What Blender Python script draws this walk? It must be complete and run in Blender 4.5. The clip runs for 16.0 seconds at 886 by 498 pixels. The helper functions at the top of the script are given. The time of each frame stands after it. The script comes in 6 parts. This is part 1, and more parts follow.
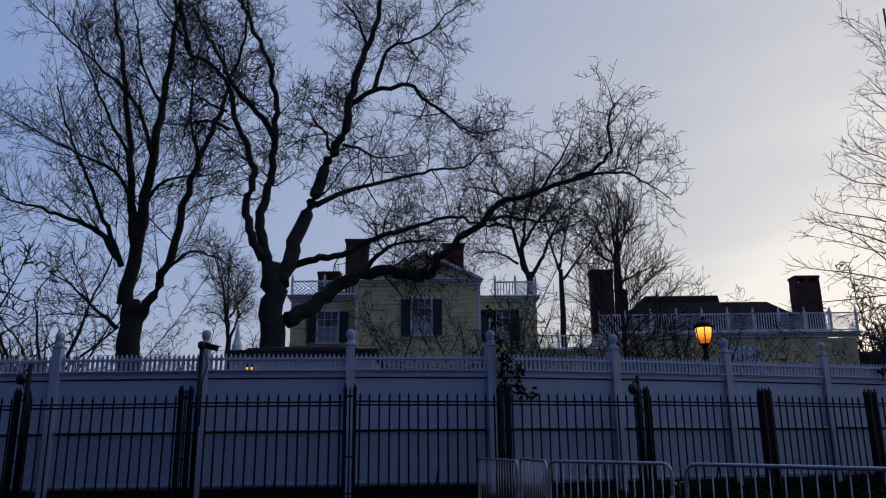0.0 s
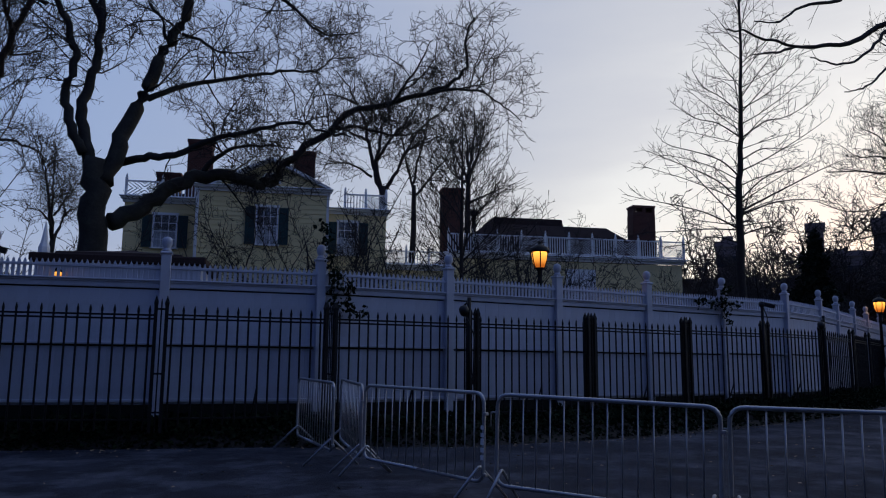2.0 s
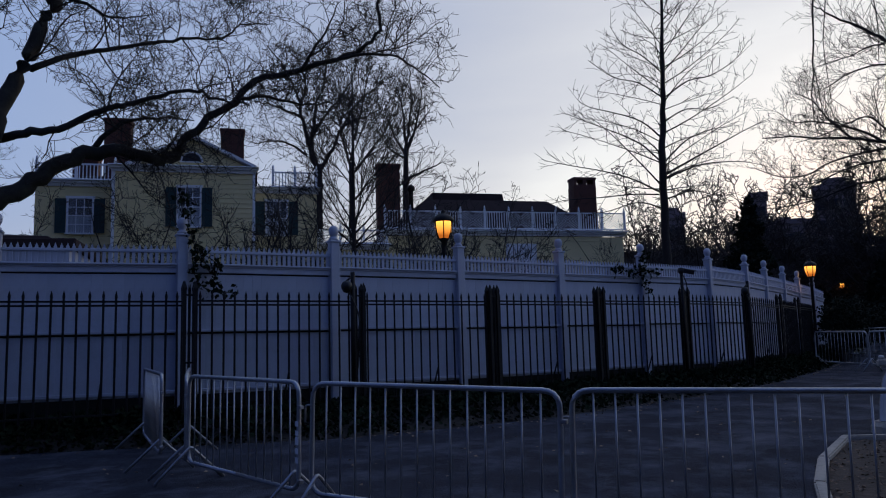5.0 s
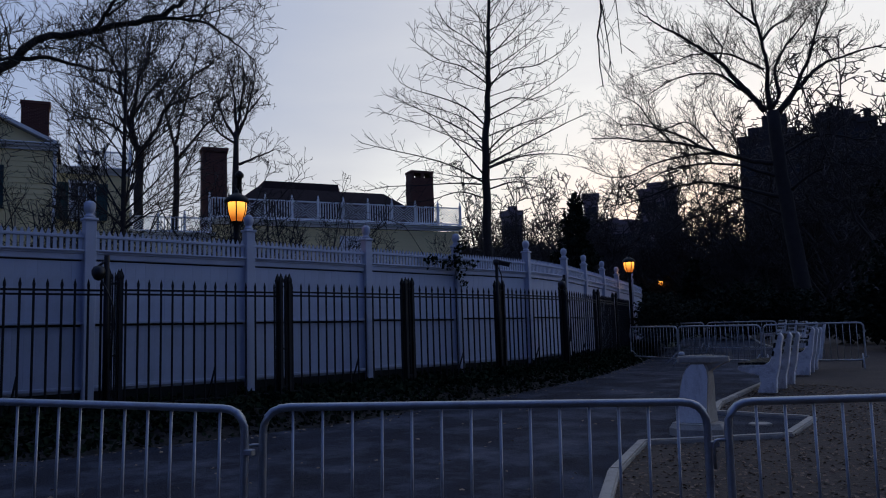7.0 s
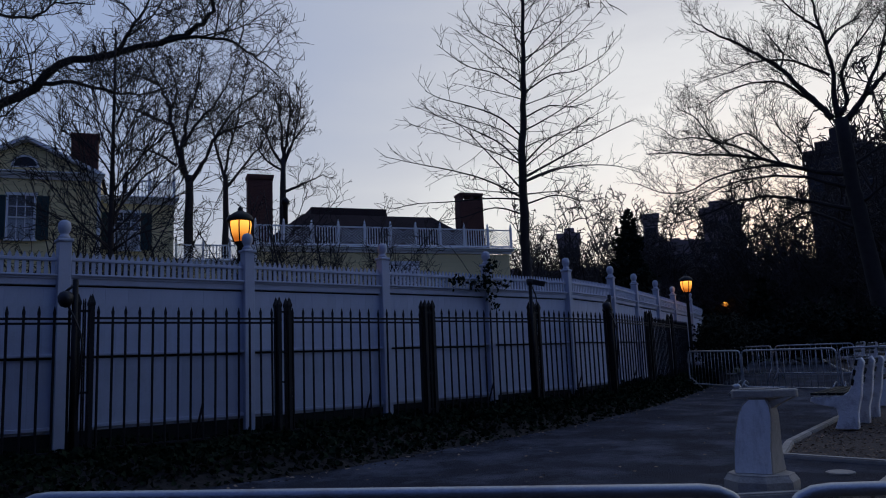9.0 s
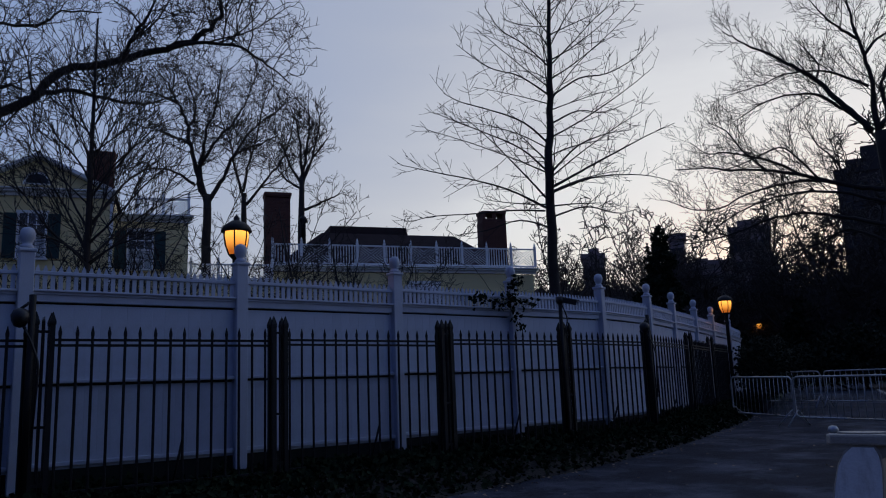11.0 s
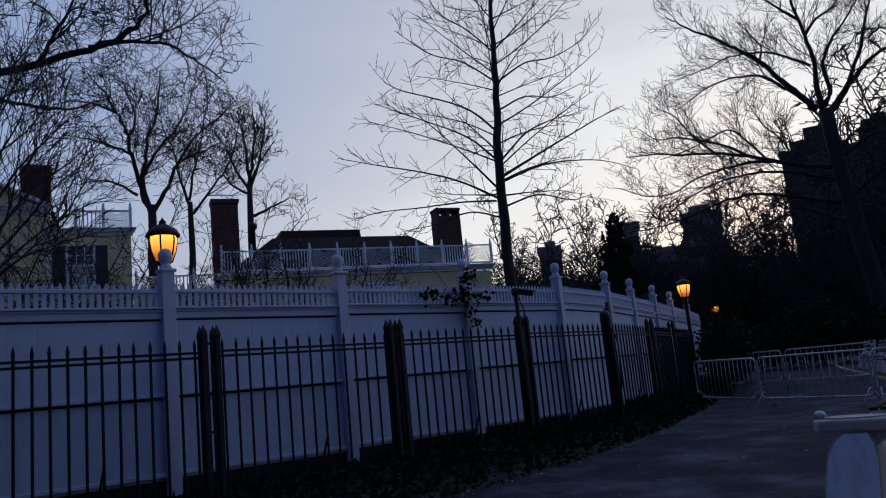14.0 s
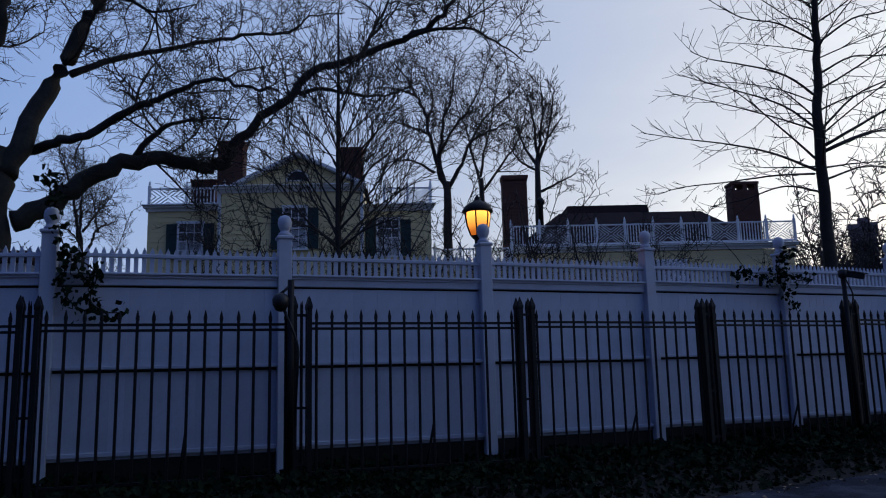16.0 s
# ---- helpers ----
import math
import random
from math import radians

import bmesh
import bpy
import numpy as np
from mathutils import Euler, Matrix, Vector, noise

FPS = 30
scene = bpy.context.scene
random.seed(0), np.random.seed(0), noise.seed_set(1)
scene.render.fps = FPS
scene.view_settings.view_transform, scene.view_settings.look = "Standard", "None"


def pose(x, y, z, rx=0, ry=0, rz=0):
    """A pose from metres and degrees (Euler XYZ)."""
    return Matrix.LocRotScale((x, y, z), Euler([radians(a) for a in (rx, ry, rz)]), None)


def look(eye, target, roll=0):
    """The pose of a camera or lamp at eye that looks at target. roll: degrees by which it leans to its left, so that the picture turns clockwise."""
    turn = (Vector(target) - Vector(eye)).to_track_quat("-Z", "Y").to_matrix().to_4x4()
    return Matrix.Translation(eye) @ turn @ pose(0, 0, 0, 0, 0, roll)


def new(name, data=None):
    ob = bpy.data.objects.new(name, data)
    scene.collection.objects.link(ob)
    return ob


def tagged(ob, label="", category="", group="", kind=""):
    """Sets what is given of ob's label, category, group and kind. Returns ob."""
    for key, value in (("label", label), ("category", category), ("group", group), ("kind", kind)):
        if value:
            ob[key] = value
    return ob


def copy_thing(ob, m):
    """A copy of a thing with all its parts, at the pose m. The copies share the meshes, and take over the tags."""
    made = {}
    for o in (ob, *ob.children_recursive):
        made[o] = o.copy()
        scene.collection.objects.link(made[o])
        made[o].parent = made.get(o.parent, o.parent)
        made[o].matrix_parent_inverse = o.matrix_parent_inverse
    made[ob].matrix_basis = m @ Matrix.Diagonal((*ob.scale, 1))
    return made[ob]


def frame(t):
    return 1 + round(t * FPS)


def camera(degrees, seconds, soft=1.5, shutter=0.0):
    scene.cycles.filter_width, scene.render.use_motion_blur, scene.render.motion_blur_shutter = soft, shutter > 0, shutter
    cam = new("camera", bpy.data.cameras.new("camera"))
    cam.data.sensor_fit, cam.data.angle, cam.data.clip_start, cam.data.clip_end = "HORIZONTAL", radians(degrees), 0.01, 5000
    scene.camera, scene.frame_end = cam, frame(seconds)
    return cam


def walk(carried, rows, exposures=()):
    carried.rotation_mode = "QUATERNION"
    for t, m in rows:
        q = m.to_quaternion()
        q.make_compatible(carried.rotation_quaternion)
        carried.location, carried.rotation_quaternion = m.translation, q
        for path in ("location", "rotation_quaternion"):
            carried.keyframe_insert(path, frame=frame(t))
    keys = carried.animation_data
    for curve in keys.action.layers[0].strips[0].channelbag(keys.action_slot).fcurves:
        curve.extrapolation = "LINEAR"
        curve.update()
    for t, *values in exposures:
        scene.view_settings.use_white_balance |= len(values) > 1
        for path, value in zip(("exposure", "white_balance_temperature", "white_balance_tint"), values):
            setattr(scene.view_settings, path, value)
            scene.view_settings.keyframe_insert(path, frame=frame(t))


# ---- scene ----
# The camera and its walk.
cam = camera(59.0, 16.0, 1.1)
PATH = [
    (0, (0.065, 0.141, 1.127), (0.054, 2.072, 1.646), -0.6),
    (0.5, (0.174, 0.336, 1.219), (0.177, 2.29, 1.644), -1.1),
    (1, (0.313, 0.438, 1.283), (0.39, 2.409, 1.617), -1.9),
    (1.5, (0.389, 0.597, 1.294), (0.633, 2.559, 1.601), 0.2),
    (2, (0.512, 0.814, 1.304), (0.867, 2.759, 1.606), 0.5),
    (2.5, (0.819, 1.009, 1.307), (1.173, 2.955, 1.609), -1.3),
    (3, (1.066, 1.141, 1.311), (1.485, 3.075, 1.604), -2.2),
    (5.5, (2.319, 2.246, 1.314), (2.817, 4.168, 1.555), -1.2),
    (6, (2.631, 2.553, 1.289), (3.32, 4.415, 1.531), -1.8),
    (6.5, (2.974, 2.82, 1.275), (3.827, 4.615, 1.503), -3.4),
    (7, (3.322, 3.118, 1.312), (4.155, 4.921, 1.538), -1.8),
    (7.5, (3.618, 3.43, 1.352), (4.41, 5.243, 1.646), -1.8),
    (8, (3.964, 3.698, 1.335), (4.709, 5.529, 1.637), -2.0),
    (8.5, (4.275, 3.981, 1.322), (4.99, 5.824, 1.627), -1.1),
    (9, (4.543, 4.285, 1.342), (5.235, 6.138, 1.639), -2.4),
    (11.5, (5.208, 5.94, 1.448), (5.82, 7.808, 1.818), -2.2),
    (12, (5.31, 6.113, 1.438), (5.89, 7.989, 1.815), -2.7),
    (12.5, (5.426, 6.255, 1.444), (6.0, 8.135, 1.808), -3.9),
    (13, (5.476, 6.338, 1.447), (6.152, 8.189, 1.794), -6.0),
    (13.5, (5.519, 6.349, 1.47), (6.236, 8.185, 1.814), -5.6),
    (14, (5.529, 6.361, 1.47), (6.267, 8.187, 1.816), -5.7),
    (14.5, (5.502, 6.359, 1.466), (6.223, 8.191, 1.82), -5.6),
    (15, (5.424, 6.37, 1.471), (5.851, 8.288, 1.845), -3.1),
    (15.5, (5.311, 6.36, 1.494), (5.564, 8.309, 1.867), -2.0),
    (16, (5.123, 6.336, 1.486), (5.17, 8.308, 1.813), -1.4),
]
walk(cam, [(t, look(eye, target, roll)) for t, eye, target, roll in PATH], [(0, 0.02, 6500, 9), (1.5, 0.0, 6250, 9), (3, 0.0, 6120, 9), (5.5, 0.06, 6120, 9), (6.5, 0.08, 6100, 9), (7.5, -0.08, 6100, 9), (9, -0.1, 6080, 9), (11.5, -0.22, 6000, 9), (13, -0.1, 6000, 9), (15, -0.06, 5980, 9), (15.5, 0.0, 5960, 9), (16, 0.17, 5950, 8)])
# World: clear dusk sky with the sun just above the horizon behind the park's trees.
SUN_AZ, SUN_EL = 47.0, 2.0
world = bpy.data.worlds.new("dusk")
scene.world = world
world.use_nodes = True
wn, wl = world.node_tree.nodes, world.node_tree.links
wn.clear()
sky = wn.new("ShaderNodeTexSky")
sky.sky_type, sky.sun_disc = "NISHITA", False
sky.sun_elevation, sky.sun_rotation = radians(SUN_EL), radians(SUN_AZ)
sky.air_density, sky.dust_density, sky.ozone_density = 1.0, 1.5, 2.0
wbg = wn.new("ShaderNodeBackground")
wbg.inputs["Strength"].default_value = 0.06
wout = wn.new("ShaderNodeOutputWorld")
# A thin veil of high cloud that glows towards the sunset and falls to deep blue away from it.
wco = wn.new("ShaderNodeTexCoord")
toward = wn.new("ShaderNodeVectorMath")
toward.operation = "DOT_PRODUCT"
toward.inputs[1].default_value = (math.sin(radians(SUN_AZ)) * 0.985, math.cos(radians(SUN_AZ)) * 0.985, 0.17)
wl.new(wco.outputs["Generated"], toward.inputs[0])
streak = wn.new("ShaderNodeMapping")
streak.inputs["Scale"].default_value = (1.0, 1.0, 4.5)
streak.inputs["Rotation"].default_value = (0.25, 0.1, 0.4)
cloud = wn.new("ShaderNodeTexNoise")
cloud.inputs["Scale"].default_value, cloud.inputs["Detail"].default_value, cloud.inputs["Roughness"].default_value = 2.2, 6, 0.55
wl.new(wco.outputs["Generated"], streak.inputs["Vector"])
wl.new(streak.outputs["Vector"], cloud.inputs["Vector"])
drift = wn.new("ShaderNodeMath")
drift.operation = "MULTIPLY_ADD"
drift.inputs[1].default_value, drift.inputs[2].default_value = 0.13, -0.065
wl.new(cloud.outputs["Fac"], drift.inputs[0])
shade = wn.new("ShaderNodeMath")
wl.new(toward.outputs["Value"], shade.inputs[0])
wl.new(drift.outputs[0], shade.inputs[1])
half = wn.new("ShaderNodeMath")
half.operation = "MULTIPLY_ADD"
half.inputs[1].default_value, half.inputs[2].default_value = 0.5, 0.5
# The veil is thicker, and paler, towards the horizon.
height = wn.new("ShaderNodeSeparateXYZ")
wl.new(wco.outputs["Generated"], height.inputs[0])
low = wn.new("ShaderNodeMath")
low.operation, low.inputs[0].default_value, low.use_clamp = "SUBTRACT", 1.0, True
wl.new(height.outputs["Z"], low.inputs[1])
curve = wn.new("ShaderNodeMath")
curve.operation, curve.inputs[1].default_value = "POWER", 7.0
wl.new(low.outputs[0], curve.inputs[0])
haze = wn.new("ShaderNodeMath")
haze.operation, haze.inputs[1].default_value = "MULTIPLY_ADD", 0.40
wl.new(curve.outputs[0], haze.inputs[0])
wl.new(shade.outputs[0], haze.inputs[2])
wl.new(haze.outputs[0], half.inputs[0])
veil = wn.new("ShaderNodeValToRGB")
ramp = veil.color_ramp
ramp.interpolation = "B_SPLINE"
ramp.elements[0].position, ramp.elements[0].color = 0.0, (0.022, 0.030, 0.12, 1)
ramp.elements[1].position, ramp.elements[1].color = 1.0, (0.82, 0.80, 0.76, 1)
for pos, colour in ((0.42, (0.036, 0.057, 0.24)), (0.58, (0.18, 0.265, 0.51)), (0.72, (0.275, 0.35, 0.55)), (0.84, (0.31, 0.36, 0.52)), (0.925, (0.45, 0.46, 0.53)), (0.975, (0.60, 0.58, 0.59))):
    ramp.elements.new(pos).color = (*colour, 1)
wl.new(half.outputs[0], veil.inputs["Fac"])
thick = wn.new("ShaderNodeMix")
thick.data_type, thick.blend_type = "RGBA", "ADD"
thick.inputs["Factor"].default_value = 1.0
lift = wn.new("ShaderNodeVectorMath")
lift.operation = "SCALE"
lift.inputs["Scale"].default_value = 1 / 0.06
warm = wn.new("ShaderNodeMix")
warm.data_type = "RGBA"
warm.inputs["B"].default_value = (0.80, 0.55, 0.36, 1)
band = wn.new("ShaderNodeMath")
band.operation, band.inputs[1].default_value = "POWER", 15.0
wl.new(low.outputs[0], band.inputs[0])
facing = wn.new("ShaderNodeMath")
facing.operation, facing.use_clamp = "MULTIPLY", True
wl.new(band.outputs[0], facing.inputs[0])
wl.new(toward.outputs["Value"], facing.inputs[1])
wl.new(facing.outputs[0], warm.inputs["Factor"])
wl.new(veil.outputs["Color"], warm.inputs["A"])
wl.new(warm.outputs["Result"], lift.inputs[0])
wl.new(sky.outputs[0], thick.inputs["A"])
wl.new(lift.outputs["Vector"], thick.inputs["B"])
wl.new(thick.outputs["Result"], wbg.inputs[0])
wl.new(wbg.outputs[0], wout.inputs[0])

sun = new("sun", bpy.data.lights.new("sun", "SUN"))
sun.data.energy, sun.data.angle, sun.data.color = 0.5, radians(10), (1.0, 0.72, 0.5)
az, el = radians(SUN_AZ), radians(SUN_EL + 3)
sun.matrix_world = look((0, 0, 60), (-60 * math.sin(az) * math.cos(el), -60 * math.cos(az) * math.cos(el), 60 - 60 * math.sin(el)))


# Materials.
def mat(name, base, rough=0.7, metal=0.0, vary=0.25, scale=3.0, fine=40.0, bump=0.15, per_piece=0.0, stain=None, stain_amount=0.5, stain_scale=0.8, island=0.0, spec=0.5, run=1.0):
    m = bpy.data.materials.new(name)
    m.use_nodes = True
    n, l = m.node_tree.nodes, m.node_tree.links
    b = n["Principled BSDF"]
    b.inputs["Roughness"].default_value, b.inputs["Metallic"].default_value = rough, metal
    b.inputs["Specular IOR Level"].default_value = spec
    co = n.new("ShaderNodeTexCoord")
    big, small = n.new("ShaderNodeTexNoise"), n.new("ShaderNodeTexNoise")
    big.inputs["Scale"].default_value, small.inputs["Scale"].default_value = scale, fine
    big.inputs["Detail"].default_value = small.inputs["Detail"].default_value = 5
    l.new(co.outputs["Object"], big.inputs["Vector"])
    l.new(co.outputs["Object"], small.inputs["Vector"])
    add = n.new("ShaderNodeMath")
    add.operation = "MULTIPLY_ADD"
    add.inputs[1].default_value, add.inputs[2].default_value = 0.5, 0.0
    l.new(small.outputs["Fac"], add.inputs[0])
    tot = n.new("ShaderNodeMath")
    tot.operation = "MULTIPLY_ADD"
    tot.inputs[1].default_value = 0.5
    l.new(big.outputs["Fac"], tot.inputs[0])
    l.new(add.outputs[0], tot.inputs[2])
    last = tot
    if per_piece:
        info, mul = n.new("ShaderNodeObjectInfo"), n.new("ShaderNodeMath")
        mul.operation, mul.inputs[1].default_value = "MULTIPLY_ADD", per_piece
        l.new(info.outputs["Random"], mul.inputs[0])
        l.new(tot.outputs[0], mul.inputs[2])
        last = mul
    if island:
        info, mul = n.new("ShaderNodeNewGeometry"), n.new("ShaderNodeMath")
        mul.operation, mul.inputs[1].default_value = "MULTIPLY_ADD", island
        l.new(info.outputs["Random Per Island"], mul.inputs[0])
        l.new(tot.outputs[0], mul.inputs[2])
        last, per_piece = mul, island
    ramp = n.new("ShaderNodeValToRGB")
    ramp.color_ramp.elements[0].position, ramp.color_ramp.elements[1].position = 0.25, 0.8 + per_piece
    ramp.color_ramp.elements[0].color = (*[c * (1 - vary) for c in base], 1)
    ramp.color_ramp.elements[1].color = (*[min(1, c * (1 + vary)) for c in base], 1)
    l.new(last.outputs[0], ramp.inputs["Fac"])
    col = ramp.outputs["Color"]
    if stain:
        sn, sr, mx = n.new("ShaderNodeTexNoise"), n.new("ShaderNodeValToRGB"), n.new("ShaderNodeMix")
        sn.inputs["Scale"].default_value, sn.inputs["Detail"].default_value, sn.inputs["Roughness"].default_value = stain_scale, 8, 0.7
        sr.color_ramp.elements[0].position, sr.color_ramp.elements[1].position = 0.48, 0.68
        sr.color_ramp.elements[1].color = (stain_amount, stain_amount, stain_amount, 1)
        mx.data_type = "RGBA"
        mx.inputs["B"].default_value = (*stain, 1)
        mp = n.new("ShaderNodeMapping")
        mp.inputs["Scale"].default_value = (1, 1, run)
        l.new(co.outputs["Object"], mp.inputs["Vector"])
        l.new(mp.outputs["Vector"], sn.inputs["Vector"])
        l.new(sn.outputs["Fac"], sr.inputs["Fac"])
        l.new(sr.outputs["Color"], mx.inputs["Factor"])
        l.new(col, mx.inputs["A"])
        col = mx.outputs["Result"]
    l.new(col, b.inputs["Base Color"])
    bp = n.new("ShaderNodeBump")
    bp.inputs["Strength"].default_value, bp.inputs["Distance"].default_value = bump, 0.02
    l.new(small.outputs["Fac"], bp.inputs["Height"])
    l.new(bp.outputs["Normal"], b.inputs["Normal"])
    return m


def glow(name, colour, strength):
    m = bpy.data.materials.new(name)
    m.use_nodes = True
    b = m.node_tree.nodes["Principled BSDF"]
    b.inputs["Base Color"].default_value = (*colour, 1)
    b.inputs["Roughness"].default_value = 0.4
    b.inputs["Emission Color"].default_value = (*colour, 1)
    b.inputs["Emission Strength"].default_value = strength
    return m


# White paint toned down to bluish grey; the dusk shade is in the colour.
WHITE = mat("shade_toned_white_wood", (0.48, 0.51, 0.60), 0.6, vary=0.12, scale=2, fine=60, bump=0.2, per_piece=0.25, stain=(0.36, 0.38, 0.42), stain_amount=0.5, stain_scale=2.5)
POST_WHITE = mat("shade_toned_white_post", (0.50, 0.525, 0.60), 0.6, vary=0.12, scale=2, fine=60, bump=0.2, stain=(0.42, 0.43, 0.46), stain_amount=0.5, stain_scale=3)
TRIM = mat("white_trim", (0.84, 0.84, 0.83), 0.5, vary=0.06)
IRON = mat("black_painted_iron", (0.005, 0.005, 0.006), 0.55, spec=0.3, vary=0.4, fine=90, bump=0.25)
STEEL = mat("galvanised_steel", (0.42, 0.44, 0.47), 0.42, metal=0.75, vary=0.25, scale=6, fine=120, bump=0.1, stain=(0.25, 0.2, 0.17), stain_amount=0.5, stain_scale=7)
ASPHALT = mat("asphalt", (0.024, 0.028, 0.042), 0.95, spec=0.22, vary=0.95, scale=1.6, fine=48, bump=1.0, stain=(0.115, 0.125, 0.155), stain_amount=0.8, stain_scale=0.9)
MULCH = mat("mulch_soil", (0.06, 0.042, 0.03), 0.95, vary=0.5, scale=1.5, fine=18, bump=1.0)
LAWN = mat("lawn", (0.05, 0.06, 0.025), 0.95, vary=0.4, scale=0.8, fine=30, bump=0.8)
CHIP = mat("wood_chips", (0.15, 0.105, 0.07), 0.9, spec=0.2, vary=0.95, island=0.9)
CONCRETE = mat("concrete", (0.46, 0.41, 0.33), 0.85, vary=0.2, scale=3, fine=50, bump=0.35, stain=(0.2, 0.18, 0.15), stain_amount=0.6, stain_scale=4)
CHALK = mat("chipped_white_paint", (0.88, 0.86, 0.8), 0.7, vary=0.12, scale=4, fine=40, bump=0.4, stain=(0.35, 0.31, 0.27), stain_amount=0.8, stain_scale=6)
FLAKE = mat("flaking_white_paint", (0.92, 0.9, 0.85), 0.6, vary=0.05, scale=4, fine=40, bump=0.25, stain=(0.42, 0.38, 0.32), stain_amount=0.45, stain_scale=14, run=0.22)
FARTWIG = mat("distant_twig_bark", (0.062, 0.051, 0.046), 0.95, vary=0.3)
BARK = mat("dark_bark", (0.034, 0.028, 0.024), 0.95, vary=0.45, scale=3, fine=20, bump=0.8)
BARK_SYC = mat("mottled_bark", (0.022, 0.021, 0.017), 0.9, vary=0.5, scale=2.2, fine=14, bump=0.6, stain=(0.06, 0.06, 0.045), stain_amount=0.5, stain_scale=2)
TWIG = mat("twig_bark", (0.032, 0.026, 0.022), 0.95, vary=0.3)
SOIL = mat("dark_soil", (0.022, 0.018, 0.014), 0.95, vary=0.5, scale=2, fine=20, bump=0.8)
IVY = mat("ivy_leaf", (0.010, 0.016, 0.008), 0.85, spec=0.06, island=0.6, vary=0.75, scale=4, fine=30, bump=0.1)
EVERGREEN = mat("evergreen_leaf", (0.013, 0.019, 0.011), 0.8, spec=0.15, vary=0.5, scale=2, fine=20, bump=0.1)
YELLOW = mat("yellow_clapboard", (0.82, 0.68, 0.34), 0.65, vary=0.1, scale=0.8, fine=30, bump=0.15, per_piece=0.2)
GREEN = mat("dark_green_shutter", (0.012, 0.045, 0.045), 0.5, vary=0.2)
SLATE = mat("dark_roof", (0.042, 0.028, 0.027), 0.9, spec=0.2, vary=0.35, scale=2, fine=20, bump=0.5)
BRICK = mat("dark_red_brick", (0.115, 0.05, 0.038), 0.9, vary=0.35, scale=2, fine=14, bump=0.5, per_piece=0.2)
MORTAR = mat("mortar", (0.2, 0.16, 0.14), 0.9)
# Paler than the tower masonry: distance haze is put into the colour.
HAZED_MASONRY = mat("hazed_brown_masonry", (0.24, 0.19, 0.185), 0.9, vary=0.25, scale=0.2, fine=3)
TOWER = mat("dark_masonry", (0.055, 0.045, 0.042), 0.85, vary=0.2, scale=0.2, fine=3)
DARKWOOD = mat("dark_painted_slat", (0.014, 0.016, 0.014), 0.8, spec=0.25, vary=0.3)
BLACK = mat("black_plastic", (0.01, 0.01, 0.011), 0.4)
STICKER = mat("white_sticker", (0.8, 0.82, 0.85), 0.5, vary=0.05)
LITTER = mat("dry_leaf", (0.22, 0.16, 0.1), 0.8, vary=0.6, island=0.6)
CURTAIN = mat("net_curtain", (0.6, 0.62, 0.62), 0.9, vary=0.2, scale=3)
AMBER = glow("amber_lamp_glass", (1.0, 0.27, 0.02), 0.9)
an, al = AMBER.node_tree.nodes, AMBER.node_tree.links
aco, asep, aramp = an.new("ShaderNodeTexCoord"), an.new("ShaderNodeSeparateXYZ"), an.new("ShaderNodeValToRGB")
aramp.color_ramp.elements[0].color, aramp.color_ramp.elements[1].color = (0.55, 0.12, 0.012, 1), (2.3, 0.95, 0.13, 1)
aramp.color_ramp.elements[0].position, aramp.color_ramp.elements[1].position = 0.15, 0.95
al.new(aco.outputs["Generated"], asep.inputs[0])
al.new(asep.outputs["Z"], aramp.inputs["Fac"])
al.new(aramp.outputs["Color"], an["Principled BSDF"].inputs["Emission Color"])
BULB = glow("lamp_bulb", (1.0, 0.5, 0.1), 9.0)
GLASS = bpy.data.materials.new("window_glass")
GLASS.use_nodes = True
gb = GLASS.node_tree.nodes["Principled BSDF"]
gb.inputs["Base Color"].default_value, gb.inputs["Roughness"].default_value, gb.inputs["Transmission Weight"].default_value = (0.95, 0.97, 1.0, 1), 0.05, 0.92


# Mesh helpers.
def link(name, bm, material, parent=None, label="", m=None):
    me = bpy.data.meshes.new(name)
    bm.to_mesh(me)
    bm.free()
    return hang(name, me, material, parent, label, m)


def hang(name, me, material, parent=None, label="", m=None):
    if material and not me.materials:
        me.materials.append(material)
    ob = new(name, me)
    if parent:
        ob.parent = parent
    if m is not None:
        ob.matrix_basis = m
    return tagged(ob, label)


def part(name, bm, material, parent, label="", m=None):
    return link(name, bm, material, parent, label, m)


def thing(name, m, label, category, group="", kind=""):
    ob = new(name)
    ob.empty_display_size = 0.2
    ob.matrix_basis = m
    return tagged(ob, label, category, group, kind)


def box(bm, x0, x1, y0, y1, z0, z1, bevel=0.0):
    made = bmesh.ops.create_cube(bm, size=1, matrix=Matrix.Translation(((x0 + x1) / 2, (y0 + y1) / 2, (z0 + z1) / 2)) @ Matrix.Diagonal((x1 - x0, y1 - y0, z1 - z0, 1)))
    if bevel:
        edges = list({e for v in made["verts"] for e in v.link_edges})
        bmesh.ops.bevel(bm, geom=edges, offset=bevel, segments=1, affect="EDGES")
    return bm


def boxed(*spans, bevel=0.0):
    return box(bmesh.new(), *spans, bevel=bevel)


def lathe(profile, sides=12, turn=0.0):
    """A turned solid from (radius, height) pairs, from the bottom up."""
    bm = bmesh.new()
    rings = []
    for r, z in profile:
        rings.append([bm.verts.new((r * math.cos(turn + 2 * math.pi * i / sides), r * math.sin(turn + 2 * math.pi * i / sides), z)) for i in range(sides)])
    for a, b in zip(rings, rings[1:]):
        for i in range(sides):
            bm.faces.new((a[i], a[(i + 1) % sides], b[(i + 1) % sides], b[i]))
    bm.faces.new(rings[0][::-1])
    bm.faces.new(rings[-1])
    return bm


def smooth(ob):
    for p in ob.data.polygons:
        p.use_smooth = True
    return ob


